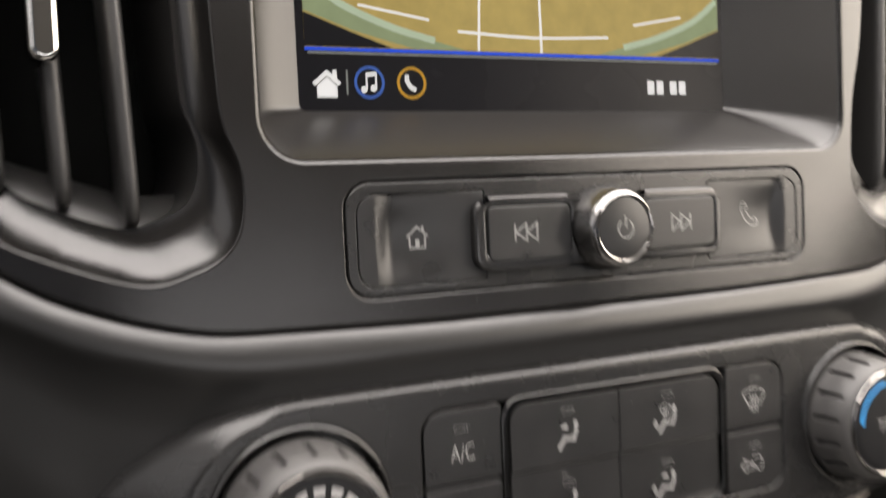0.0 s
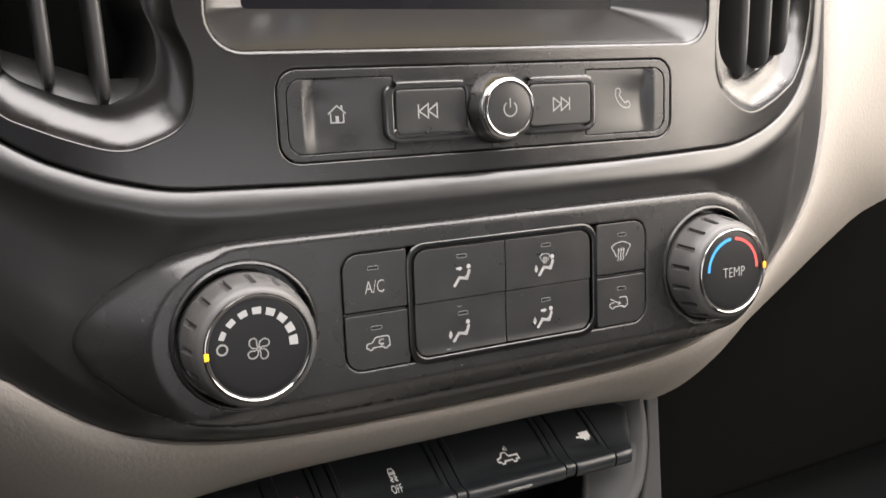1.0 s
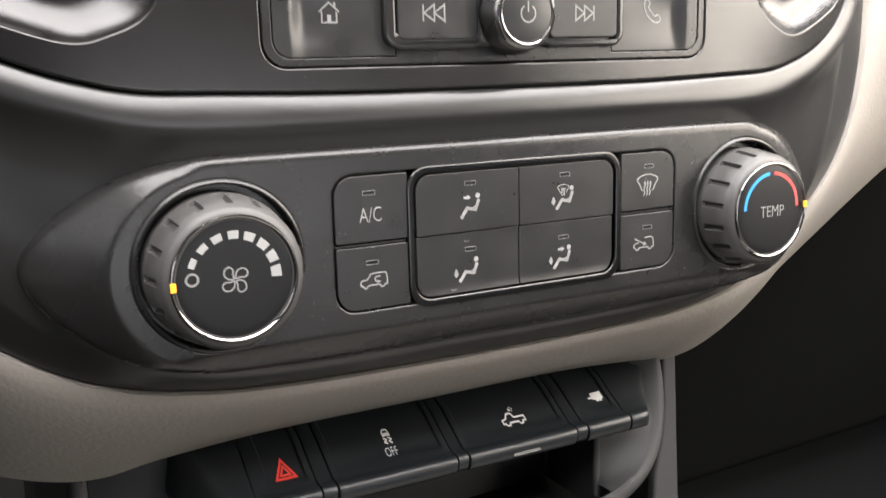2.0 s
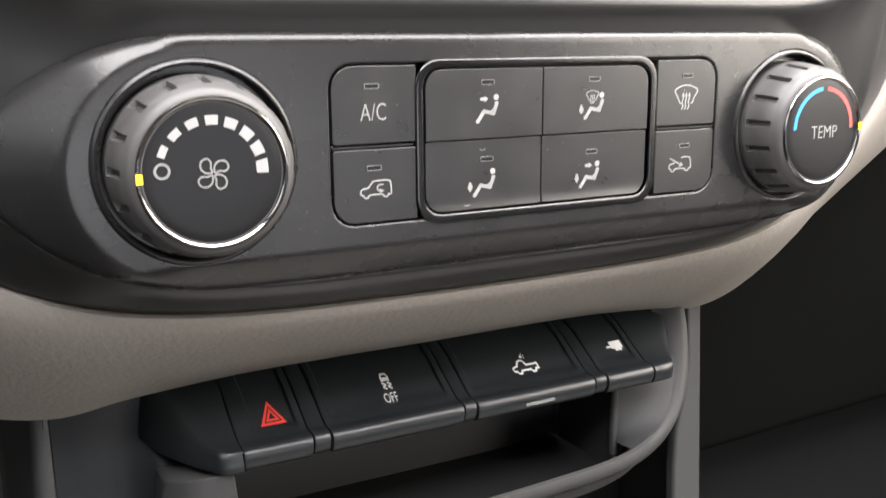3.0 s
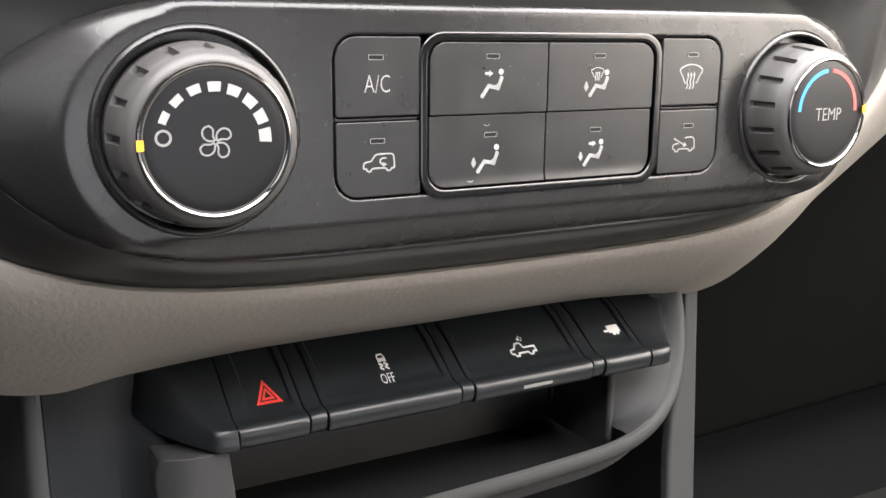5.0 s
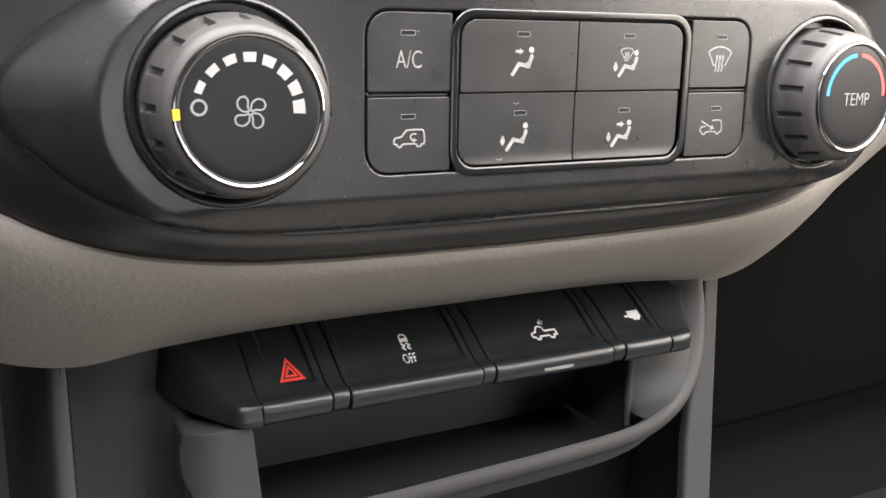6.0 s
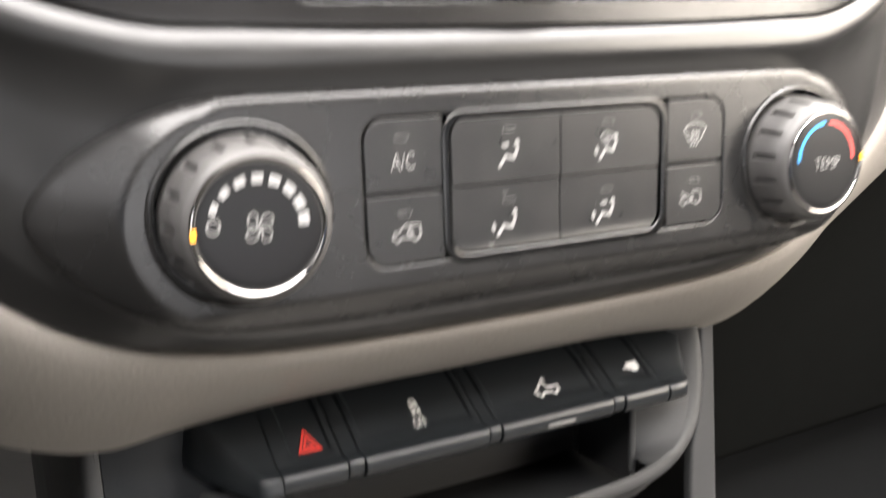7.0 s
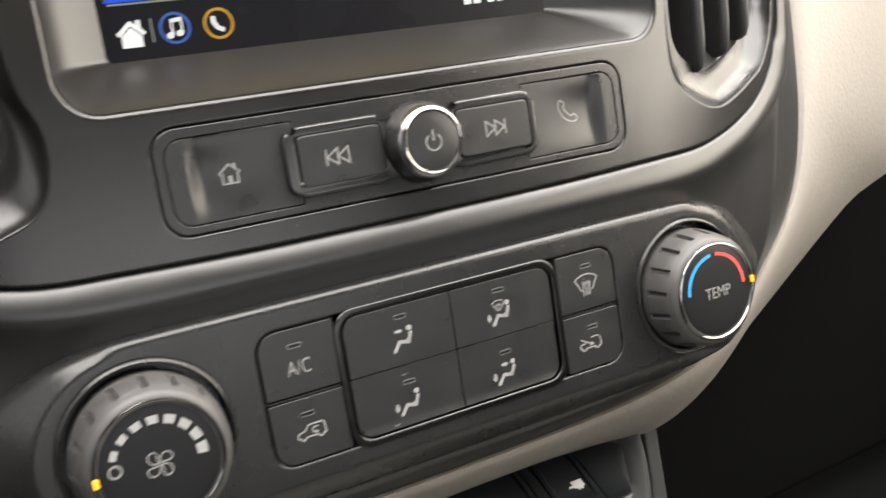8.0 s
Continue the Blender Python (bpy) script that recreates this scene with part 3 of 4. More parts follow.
climate_line = [tuple(p) for p in curve(CLIMATE[::-1], 4)] + [(-p[0], p[1]) for p in curve(CLIMATE[::-1], 4)[-2:0:-1]]
climate = thing("climate_controls", 0, 0, 0, "charcoal climate panel with two dials and eight keys", "climate controls")
WELLS = [ring_line(-109, 1.2, 27), ring_line(109, 1.2, 27)]
BLOCK = box_line(-45.0, -21.9, 45.8, 27.4, 8)
well_all = box_line(-71.6, -20.0, 72.5, 26.3, 7.2)
part("panel", plate(climate_line, [WELLS[0], WELLS[1], well_all], climate_face, 2.5, 12, cuts=[s * (111 + 0.8 * k) for k in range(67) for s in (-1, 1)] + [-60.3, 0.7, 60.3], lines=[-35 + 0.8 * k for k in range(87)], hole_r=(0.8, 0.8, 0.7)), PANEL, climate)
part("key_well", plate(box_line(-75, -24, 75, 29.5, 6), (), lambda x, z: 5.5, 0.4, 2), PIT, climate)
for x0, x1 in ((-71.2, -45.2), (46.6, 72)):
    part("key_rail", plate(box_line(x0, 2.35, x1, 3.3, 0.2, 2), (), lambda x, z: 0.5, 0.2, 3), KEY, climate)
part("key_frame", plate(BLOCK, [box_line(-42.1, -19.0, 42.9, 24.8, 6)], lambda x, z: -0.55, 0.75, 6, cuts=(-20, 0, 20)), SMOKED_DARK, climate, "smoked chrome frame")

LED = box_line(-2.5, -0.78, 2.5, 0.78, 0.35, 2)
SEAT = [ring_line(2.2, 3.6, 0.92, 14)] + stroke([(2.45, 1.75), (1.25, -1.25), (-2.1, -0.55), (-4.3, -3.6)], 1.15) + [ring_line(2.4, 1.75, 0.66, 12), ring_line(-4.25, -3.5, 0.66, 12), ring_line(1.15, -1.1, 0.8, 12), ring_line(-2.0, -0.6, 0.66, 12), [(2.2, 0.4), (1.2, -1.5), (-0.6, -1.2), (1.0, 0.1)]]
ARROW_RIGHT = [[(-3.4, 2.7), (-1.9, 2.7), (-1.9, 2.2), (-0.6, 3.15), (-1.9, 4.1), (-1.9, 3.6), (-3.4, 3.6)]]
ARROW_DOWN = [[(-6.15, 0.7), (-5.65, 0.7), (-5.65, -1.0), (-4.95, -1.0), (-5.9, -2.4), (-6.85, -1.0), (-6.15, -1.0)]]
ARROW_SMALL = [[(-2.7, 2.75), (-1.2, 2.75), (-1.2, 2.25), (0.2, 3.2), (-1.2, 4.15), (-1.2, 3.65), (-2.7, 3.65)]]
FAN_SHAPE = stroke(curve([(-2.7, -1.7), (-3.8, 0.5), (-5.0, 2.6), (-2.6, 4.0), (0, 4.4), (2.6, 4.0), (5.0, 2.6), (3.8, 0.5), (2.7, -1.7)], 3), 0.46) + stroke([(-2.7, -1.7), (-2.1, -1.7)], 0.46) + stroke([(2.1, -1.7), (2.7, -1.7)], 0.46)
WAVES = [q for dx in (-1.35, 0, 1.35) for q in stroke(curve([(dx - 0.55, -3.8), (dx - 0.05, -2.6), (dx - 0.35, -1.4), (dx + 0.05, 0.0), (dx + 0.05, 1.0)], 3), 0.46) + [[(dx - 0.55, 0.7), (dx + 0.6, 0.7), (dx + 0.03, 2.0)]]]
DEMIST = FAN_SHAPE + WAVES
UNDERSIDE = [(4.5, -1.6), (4.0, -2.4), (2.8, -2.4), (2.3, -1.6), (-2.3, -1.6), (-2.8, -2.4), (-4.0, -2.4), (-4.5, -1.6)]
CAR_BODY = stroke(curve([(-5.3, -1.5), (-5.3, 0.0), (-4.5, 0.5), (-2.7, 0.8), (-1.3, 2.6), (0.4, 2.9), (4.3, 2.9), (5.2, 1.9), (5.4, -1.5)] + UNDERSIDE, 2, True), 0.5, True)
LOOP_ARROW = stroke(arc(1.4, 0.6, 1.0, 80, 280, 8), 0.5) + stroke([(1.4, 1.58), (2.6, 1.58)], 0.5) + [[(1.3, -1.2), (2.9, -0.4), (1.3, 0.3)]]
COUPE = stroke(curve([(-5.3, -1.4), (-5.2, -0.2), (-4.2, 0.4), (-2.6, 0.6)], 3), 0.5) + stroke(curve([(0.6, 2.6), (2.0, 2.8), (4.4, 2.7), (5.2, 1.6), (5.4, -1.5)] + UNDERSIDE + [(-5.3, -1.4)], 2), 0.5)
SLASH = stroke([(-4.9, 2.6), (0.4, -0.1)], 0.5) + [[(-0.4, -0.9), (1.7, -0.4), (0.5, 1.0)]]

CLIMATE_KEYS = [
    ("air_key", -71.0, 3.6, -44.5, 25.7, [1, 0.6, 0.6, 6.5], -58.7, 20.0, None, 0),
    ("recirculation_key", -71.0, -19.4, -44.5, 2.05, [6.5, 0.6, 0.6, 1], -58.4, -3.4, at(CAR_BODY + LOOP_ARROW, -57.9, -9.8, 0.9), 0),
    ("face_key", -41.4, 3.15, -0.17, 24.3, [0.5, 0.5, 0.5, 5.4], -20.2, 20.2, at(SEAT + ARROW_RIGHT, -19.4, 12.0, 1.0), 0),
    ("windscreen_feet_key", 0.17, 3.15, 42.2, 24.3, [0.5, 0.5, 5.4, 0.5], 19.8, 20.2, at(SEAT + ARROW_DOWN, 20.7, 11.4, 1.0) + at(DEMIST, 19.2, 14.3, 0.50), 0),
    ("feet_key", -41.4, -18.5, -0.17, 2.85, [5.4, 0.5, 0.5, 0.5], -20.2, -3.2, at(SEAT + ARROW_DOWN, -20.2, -10.7, 1.0), 0.6),
    ("face_feet_key", 0.17, -18.5, 42.2, 2.85, [0.5, 5.4, 0.5, 0.5], 19.6, -3.2, at(SEAT + ARROW_DOWN + ARROW_SMALL, 19.9, -10.9, 1.0), 0.6),
    ("demister_key", 46.0, 3.65, 71.9, 25.7, [0.6, 1, 6.5, 0.6], 59.2, 20.4, at(DEMIST, 58.8, 12.8, 1.0), 0),
    ("outside_air_key", 46.0, -19.4, 71.9, 2.0, [0.6, 6.5, 1, 0.6], 58.8, -3.4, at(COUPE + SLASH, 57.2, -9.9, 0.9), 0),
]
for name, x0, z0, x1, z1, r, lx, lz, shapes, hollow in CLIMATE_KEYS:
    front = dished(x0 - 20, x1 + 20, z0 - 1, z1 + 6, hollow, 0.0) if hollow else (lambda x, z: 0.0)
    key = part(name, plate(box_line(x0, z0, x1, z1, r), (), front, 0.28, 4.5, lines=[z0 + 1.5 * k for k in range(1, 14)] if hollow else ()), KEY, climate)
    part("lamp_slot", plate(moved([(lx + u, lz + v) for u, v in LED], 0.0), (), lambda x, z: front(x, z) - 0.12, 0.2, 0.8), DIAL, key, "unlit indicator lamp")
    # Reflection on the slot's rim, drawn as a pale outline.
    part("slot_glint", flat(stroke([(lx + u * 0.9, lz + v * 0.85) for u, v in LED], 0.2, True), lambda x, z: front(x, z) - 0.12, 0.1), EDGE, key)
    if name == "feet_key":
        for ux, uz, r in ((-21.6, 0.7, 1.2), (-27.2, -16.0, 1.3)):
            part("scuff", flat(stroke(arc(ux, uz, r, 215, 325, 8), 0.32), front, 0.02), EDGE, key, "pale crescent scuff")
    if shapes:
        part("symbol", flat(shapes, front), PALE_INK if abs(lx) > 50 else WHITE, key)
    else:
        lettering("A/C", -58.3, 0.0, 12.7, 4.9, 8.0, "lettering", key, PALE_INK)


def dial(x, name, label, phase):
    """A turning dial: ribbed rubber skirt, chrome ring, black face."""
    part("well", lathe(x, 1.2, [(28.0, 1.6), (27.3, -0.3), (26.9, -0.8), (26.4, -1.0), (25.9, -0.7), (25.6, 0.6), (25.4, 5.5), (5, 5.8)]), PANEL, climate)

    def skirt(w, r, y):
        a = ((w - phase) * 16 / (2 * math.pi) + 0.5) % 1.0
        deep = 1.5 if 0.40 < a < 0.60 and -11.6 < y < -2.0 else 0.0
        return r - deep

    body = part(name, lathe(x, 0.4, [(24, 4), (24, 0.5), (23.9, -1.9), (23.8, -2.1), (23.3, -6), (22.4, -11.5), (22.2, -11.7), (21.6, -13.2), (20.6, -14.6), (19.2, -15.3), (17.5, -15.3)], 16 * 15, skirt), RUBBER, climate, label)
    part("chrome_ring", lathe(x, 0.4, [(19.4, -15.0), (19.35, -15.7), (19.1, -16.05), (18.7, -16.15), (18.3, -15.95), (18.05, -15.55), (17.95, -15.2)], 96), RING, body, "bright chrome ring")
    part("face", lathe(x, 0.4, [(18.1, -14.8), (17.9, -15.2), (17.4, -15.4), (15, -15.6), (8, -15.75), (0.5, -15.8)], 96, top=True), DIAL, body)
    return body


fan = dial(-109, "fan_dial", "grey ribbed fan dial with chrome ring", radians(-1.5))
for k in range(8):
    a, mid, half, w = 154.4 - 21.4 * k, 13.85 - 0.2 * k, 0.95 + 0.085 * k, 6.2 + 0.22 * k
    b0, b1 = mid - half, mid + half
    part("speed_bar", flat([arc(-109, 0.4, b1, a - w, a + w, 5) + arc(-109, 0.4, b0, a + w, a - w, 5)], -15.62), WHITE, fan)
part("off_mark", flat(stroke(ring_line(-121.9, 1.6, 1.75, 24), 0.62, True), -15.62), SILVER_INK, fan)
petal = curve([(0.2, 0.45), (-0.6, 1.95), (0.0, 3.55), (1.55, 4.1), (2.75, 3.15), (2.4, 1.9), (1.0, 1.2)], 5, True)
blades = []
for k in range(4):
    c, s = math.cos(k * math.pi / 2 - 0.47), math.sin(k * math.pi / 2 - 0.47)
    blades += stroke([(c * u - s * v, s * u + c * v) for u, v in petal], 0.46, True)
part("fan_symbol", flat(at(blades, -109.3, 0.2, 1.0), -15.75), SILVER_INK, fan)
part("pointer", flat([arc(-109, 0.4, 19.4, 177, 185, 4) + arc(-109, 0.4, 17.8, 185, 177, 4)], -16.5, 0.15), AMBER, fan, "amber pointer")

heat = dial(109, "temperature_dial", "grey ribbed temperature dial with chrome ring", radians(14.5))
part("cold_scale", flat([arc(109.0, 1.0, 14.8, 179, 96, 18) + arc(109.0, 1.0, 13.5, 96, 179, 18)], -15.62), COLD, heat)
part("hot_scale", flat([arc(109.0, 1.0, 14.8, 86, 0, 18) + arc(109.0, 1.0, 13.5, 0, 86, 18)], -15.62), HOT, heat)
lettering("TEMP", 109.4, -15.75, 0.0, 4.3, 12.8, "lettering", heat, PALE_INK)
part("pointer", flat([arc(109, 0.4, 19.1, -1, 7, 4) + arc(109, 0.4, 17.4, 7, -1, 4)], -16.5, 0.15), AMBER, heat, "amber pointer")

# ---- switch bank under the pad ----
bank = thing("switch_bank", 0, 62, -105, "black row of switches below the dash pad", "switches")
SWITCH = [(96, -86), (80, -93.4), (68, -101.3), (61, -105.8), (58.6, -106.0), (56.4, -106.0), (54.7, -106.8), (53.8, -108.2), (53.9, -111.0), (55.0, -113.6), (56.8, -114.8), (64, -115), (96, -100)]


DISHED = SWITCH[:3] + [(64.2, -103.8), (62.9, -104.6)] + SWITCH[3:]


def switch_cap(x0, x1, left, right, soft=0.6):
    """A switch: the bank's section with a shallow sunk field on its top between two places."""
    rows = []
    for x, g, sunk in ((x0, -soft, 0), (x0 + soft * 0.3, -soft * 0.3, 0), (x0 + soft, 0, 0), (left, 0, 0), (left + 0.7, 0, 1), (right - 0.7, 0, 1), (right, 0, 0), (x1 - soft, 0, 0), (x1 - soft * 0.3, -soft * 0.3, 0), (x1, -soft, 0)):
        rows.append([(x, y + g * (y - 70) / 16 + (0.5 * sunk if k < 4 else 0), z + g * (z + 104) / 9 - (0.8 * sunk if k < 4 else 0)) for k, (y, z) in enumerate(DISHED)])
    return loft(rows, True, caps=True)


def bar_piece(x0, x1, grow=0.0, lift=0.0, soft=0.6):
    """A length of the switch bank's section with softened ends."""
    rows = []
    for x, g in ((x0, -soft), (x0 + soft * 0.3, -soft * 0.3), (x0 + soft, 0), (x1 - soft, 0), (x1 - soft * 0.3, -soft * 0.3), (x1, -soft)):
        cy, cz = 70, -104
        rows.append([(x, y + (g + grow) * (y - cy) / 16, z + lift + (g + grow) * (z - cz) / 9) for y, z in SWITCH])
    return loft(rows, True, caps=True)


def top_y(x, z):
    """The y of the switches' top face at a height."""
    z += 0.8
    return 68.5 + (z + 101.3) * (12 / 7.9) if z > -101.3 else 68.5 - (-101.3 - z) * (7 / 4.5)


TRIANGLE = [q for s, w in ((5.5, 0.95), (2.6, 0.8)) for q in stroke([(s * math.sin(a), s * math.cos(a)) for a in (0, 2.094, 4.189)], w, True)]
SLIDE_CAR = stroke([(-1.7, 0.9), (-1.7, 2.2), (-1.1, 3.6), (1.1, 3.6), (1.7, 2.2), (1.7, 0.9)], 0.6, True) + [[(-1.6, 0.9), (1.6, 0.9), (1.6, 2.0), (-1.6, 2.0)], [(-2.0, 0.3), (-1.0, 0.3), (-1.0, 1.0), (-2.0, 1.0)], [(1.0, 0.3), (2.0, 0.3), (2.0, 1.0), (1.0, 1.0)]]
for k in (-1.5, 1.0):
    SLIDE_CAR += stroke(curve([(k - 0.6, -0.3), (k + 0.9, -1.1), (k - 0.4, -2.1), (k + 0.9, -3.0)], 3), 0.7)
PICKUP = stroke(curve([(-6.8, -1.5), (-6.8, 0.3), (-4.4, 0.9), (-2.9, 3.0), (-0.2, 3.0), (0.5, 0.9)], 2), 0.75) + stroke([(0.5, 0.9), (6.6, 0.9), (6.6, -1.4), (5.0, -1.4), (4.3, -2.6), (2.9, -2.6), (2.2, -1.4), (-2.8, -1.4), (-3.5, -2.6), (-4.9, -2.6), (-5.6, -1.4), (-6.8, -1.5)], 0.75)
PICKUP += [ring_line(0.2, 4.9, 0.75, 8), ring_line(1.6, 4.2, 0.35, 6), ring_line(2.0, 5.3, 0.35, 6), ring_line(1.1, 6.1, 0.35, 6)]
TRAILER = [[(-2.8, -1.6), (5.2, -1.6), (5.2, 2.6), (-2.8, 2.6)], [(-5.8, -0.8), (-2.7, -0.8), (-2.7, 0.3), (-5.8, 0.3)], ring_line(0.2, -2.0, 1.1, 10), ring_line(2.6, -2.0, 1.1, 10)]


def on_top(shapes, x, z, s=1.0):
    """Symbols laid on the sloping top: their height runs along the slope."""
    return [[(x + s * u, z + s * v * 0.70) for u, v in loop] for loop in shapes]


def end_row(ridge, foot):
    """A row of the outer cap: its top from the first switch to a slanting ridge, then the steep side down to its foot."""
    (rx, ry, rz), (fx, fy, fz) = ridge, foot
    inner = (-86.5, ry, rz + 0.4)
    out = [inner, ((inner[0] + rx) / 2, ry, rz + 0.3), (rx + 2.4, ry, rz + 0.1)]
    out += [(rx + 1.0, ry - 0.1, rz + 0.5), (rx - 0.1, ry - 0.4, rz - 0.1)]
    out += [(rx + (fx - rx) * t, ry + (fy - ry) * t - b, rz + (fz - rz) * t) for t, b in ((0.3, 0.8), (0.6, 1.0), (0.85, 0.7), (0.95, 0.3))]
    return out + [(fx + 1.0, fy + 1.2, fz - 0.6), (fx + 5.0, fy + 8, fz - 0.8), (-86.5, fy + 10, fz - 0.8)]


END = [((-116, 104, -82), (-118, 100, -107)), ((-113, 92, -87.5), (-115.5, 87, -108.5)), ((-111, 86, -90.5), (-113.5, 81, -109)), ((-106, 80, -93.4), (-110.5, 75, -110.5)), ((-100.5, 69, -101.0), (-104.5, 65, -111.5)),
       ((-96.8, 61, -105.4), (-98.5, 58.3, -112.6)), ((-94.6, 57, -106.3), (-95.0, 55.0, -113.4)), ((-92, 55.2, -106.9), (-91.6, 53.9, -113.8)), ((-88.5, 54.8, -107.0), (-88, 53.6, -113.8)), ((-86.6, 54.8, -107.2), (-86.4, 53.7, -113.7))]
flat_rows = curve([[c for p in end_row(*e) for c in p] for e in END], 3)
part("end_cap", loft([[tuple(row[k:k + 3]) for k in range(0, len(row), 3)] for row in flat_rows]), BLACK, bank)
outer = []
for u, c in ((0.0, 0.04), (0.02, 0.0), (0.55, 0.0), (0.8, 0.03), (0.9, 0.1), (0.96, 0.24), (0.99, 0.45), (1.0, 0.7)):
    outer.append([(97.2 + (12.5 + 0.55 * (y - 55)) * u, y + max(0.0, 70 - y) * c * 0.5, z + (-107 - z) * c * 0.6 * min(1.0, max(0.0, (84 - y) / 20))) for y, z in SWITCH])
part("end_cap", loft(outer, True, caps=True), BLACK, bank)
SWITCHES = [("hazard_switch", -86, -60.4, TRIANGLE, -71.0, -101.6, RED), ("traction_switch", -52.9, 2.0, SLIDE_CAR, -22.6, -98.4, LAMP_WHITE), ("cargo_lamp_switch", 8.4, 65.2, PICKUP, 40, -101.4, LAMP_WHITE), ("trailer_switch", 72.2, 96.6, TRAILER, 88, -100.2, LAMP_WHITE)]
for name, x0, x1, shapes, sx, sz, ink in SWITCHES:
    key = part(name, switch_cap(x0, x1, x0 + 2.6 if name != "hazard_switch" else -79.5, x1 - 2.6), BLACK, bank)
    part("symbol", flat(on_top(shapes, sx, sz, 0.76 if name == "trailer_switch" else 0.88), top_y, 0.25), ink, key)
    if name == "traction_switch":
        lettering("OFF", -23.2, top_y, -102.6, 2.5, 5.6, "lettering", key, LAMP_WHITE)
    if name == "cargo_lamp_switch":
        part("inlay", flat([box_line(30, -111.6, 44, -110.4, 0.4, 2)], 53.3, 0.25), SILVER_INK, key, "metallic inlay strip")
for x0, x1 in ((-59.8, -53.5), (2.6, 7.8), (65.8, 71.6)):
    part("divider", bar_piece(x0, x1, -0.5), BLACK, bank)

# ---- storage tray ----
tray = thing("storage_tray", 0, 70, -130, "dark slate open storage tray in the console", "storage tray")


LIP = [(128, -80), (127.5, -92), (126, -104), (121.5, -119), (113, -133), (99, -142.5), (78, -147.5), (40, -149.5), (0, -150.5), (-40, -151.5), (-70, -151.5), (-80, -151), (-89, -150.2)]
SIDE = [(6.5, 26), (6.5, 4), (6.2, 1.4), (5.6, 0.4), (4.6, 0.1), (2.2, 1.0), (-1, 2.8), (-4, 5.2), (-7, 8.2), (-9.6, 12), (-10, 16)]
UNDER = [(8, 16), (8, 7), (6.2, 2.8), (3.4, 0.6), (0.6, 0), (-1.6, 0.9), (-2.2, 2.6), (-1.4, 4), (3, 6.5), (9, 9.5), (16, 12)]


def lip_rows():
    """The rolled lip of the tray: an upright U whose foot drops to the floor behind it."""
    line, rows = curve(LIP, 5), []
    for i, p in enumerate(line):
        t = line[min(i + 1, len(line) - 1)] - line[max(i - 1, 0)]
        n = np.array((-t[1], t[0])) / np.linalg.norm(t)
        n = -n if n @ (p - np.array((10, -105))) < 0 else n
        w = min(1.0, max(0.0, -n[1])) ** 1.5
        y0 = 52 + (0.15 if p[0] < -60 else 0.41) * (p[1] + 150)
        rows.append([(p[0] + n[0] * d, y0 + dy, p[1] + n[1] * d) for d, dy in ((a + (c - a) * w, b + (e - b) * w) for (a, b), (c, e) in zip(SIDE, UNDER))])
    return rows


rim = lip_rows()
part("rim", loft(rim), TRAY, tray)
arm = [row[6] for row in rim if row[6][0] > 84 and -149 < row[6][2] < -84]
wall_rows = []
for x, y, z in arm:
    foot, end = float(np.interp(z, (-149, -113, -84), (-151.5, -113, -84))), float(np.interp(z, (-120, -112), (89.6, 119)))
    wall_rows.append([(x + (end - x) * t, y + (max(71.5, y + 5.0 if z > -112 else 0.0) - y) * t + 0.5 * math.sin(math.pi * t), z + (foot - z) * t) for t in (0, 0.25, 0.5, 0.75, 0.94, 1.0)])
part("side_wall", loft(wall_rows), TRAY, tray)
for x, y, foot in ((89.2, 71.8, -152), (89.6, 117.0, -158.6)):
    part("wall_bead", loft([[(x + 1.9 * math.cos(a), y + 1.9 * math.sin(a), z) for a in (k * math.pi / 5 for k in range(10))] for z in (-106, foot)], True), TRAY, tray)
part("slot_side", loft([[(89.8, 73, z), (90.4, 95, z), (90.0, 116, z)] for z in (-104, -130, -160)]), TRAY, tray)
block_line = [tuple(p) for p in curve([(-112.2, -115.6), (-113.4, -122), (-112.8, -131), (-109.5, -139), (-103, -146), (-94, -149.5), (-86.4, -150)], 4)] + [(-86.8, -141), (-88, -129), (-89.2, -116.4), (-90.2, -114.4), (-100, -114.2), (-111.2, -114.8)]
part("side_block", plate(block_line, (), lambda x, z: 55.5 + 0.02 * (z + 150) + 0.040 * max(0.0, -100 - x) ** 2, 0.6, 14, cuts=(-110, -107, -104, -101, -97, -93), lines=(-124, -130, -136, -142)), TRAY, tray)
part("mat", loft([[(-92, 64, -168), (106, 68, -158)], [(-92, 80, -166), (100, 80, -164.5)], [(-92, 118, -160.5), (120, 118, -160.5)], [(-92, 128, -160), (120, 128, -160)]]), RUBBER_MAT, tray, "black rubber mat")
part("back_wall", loft([[(x, y, z) for x, y in ((-93, 116), (-91, 114.6), (-86, 114), (40, 114), (58, 114.6), (72, 116.6), (84, 119.4), (88.2, 117.6), (89.4, 117), (90.6, 117.6), (91, 124))] for z in (-84, -156.2, -157.6, -158.6)] + [[(x, 124, -158.8) for x in (-93, -91, -86, 40, 58, 72, 84, 88.2, 89.4, 90.6, 91)]]), TRAY, tray)
part("side_slot", plate(box_line(60, -170, 144, -84, 2), (), lambda x, z: 128, 0.6, 3), SLATE, tray)

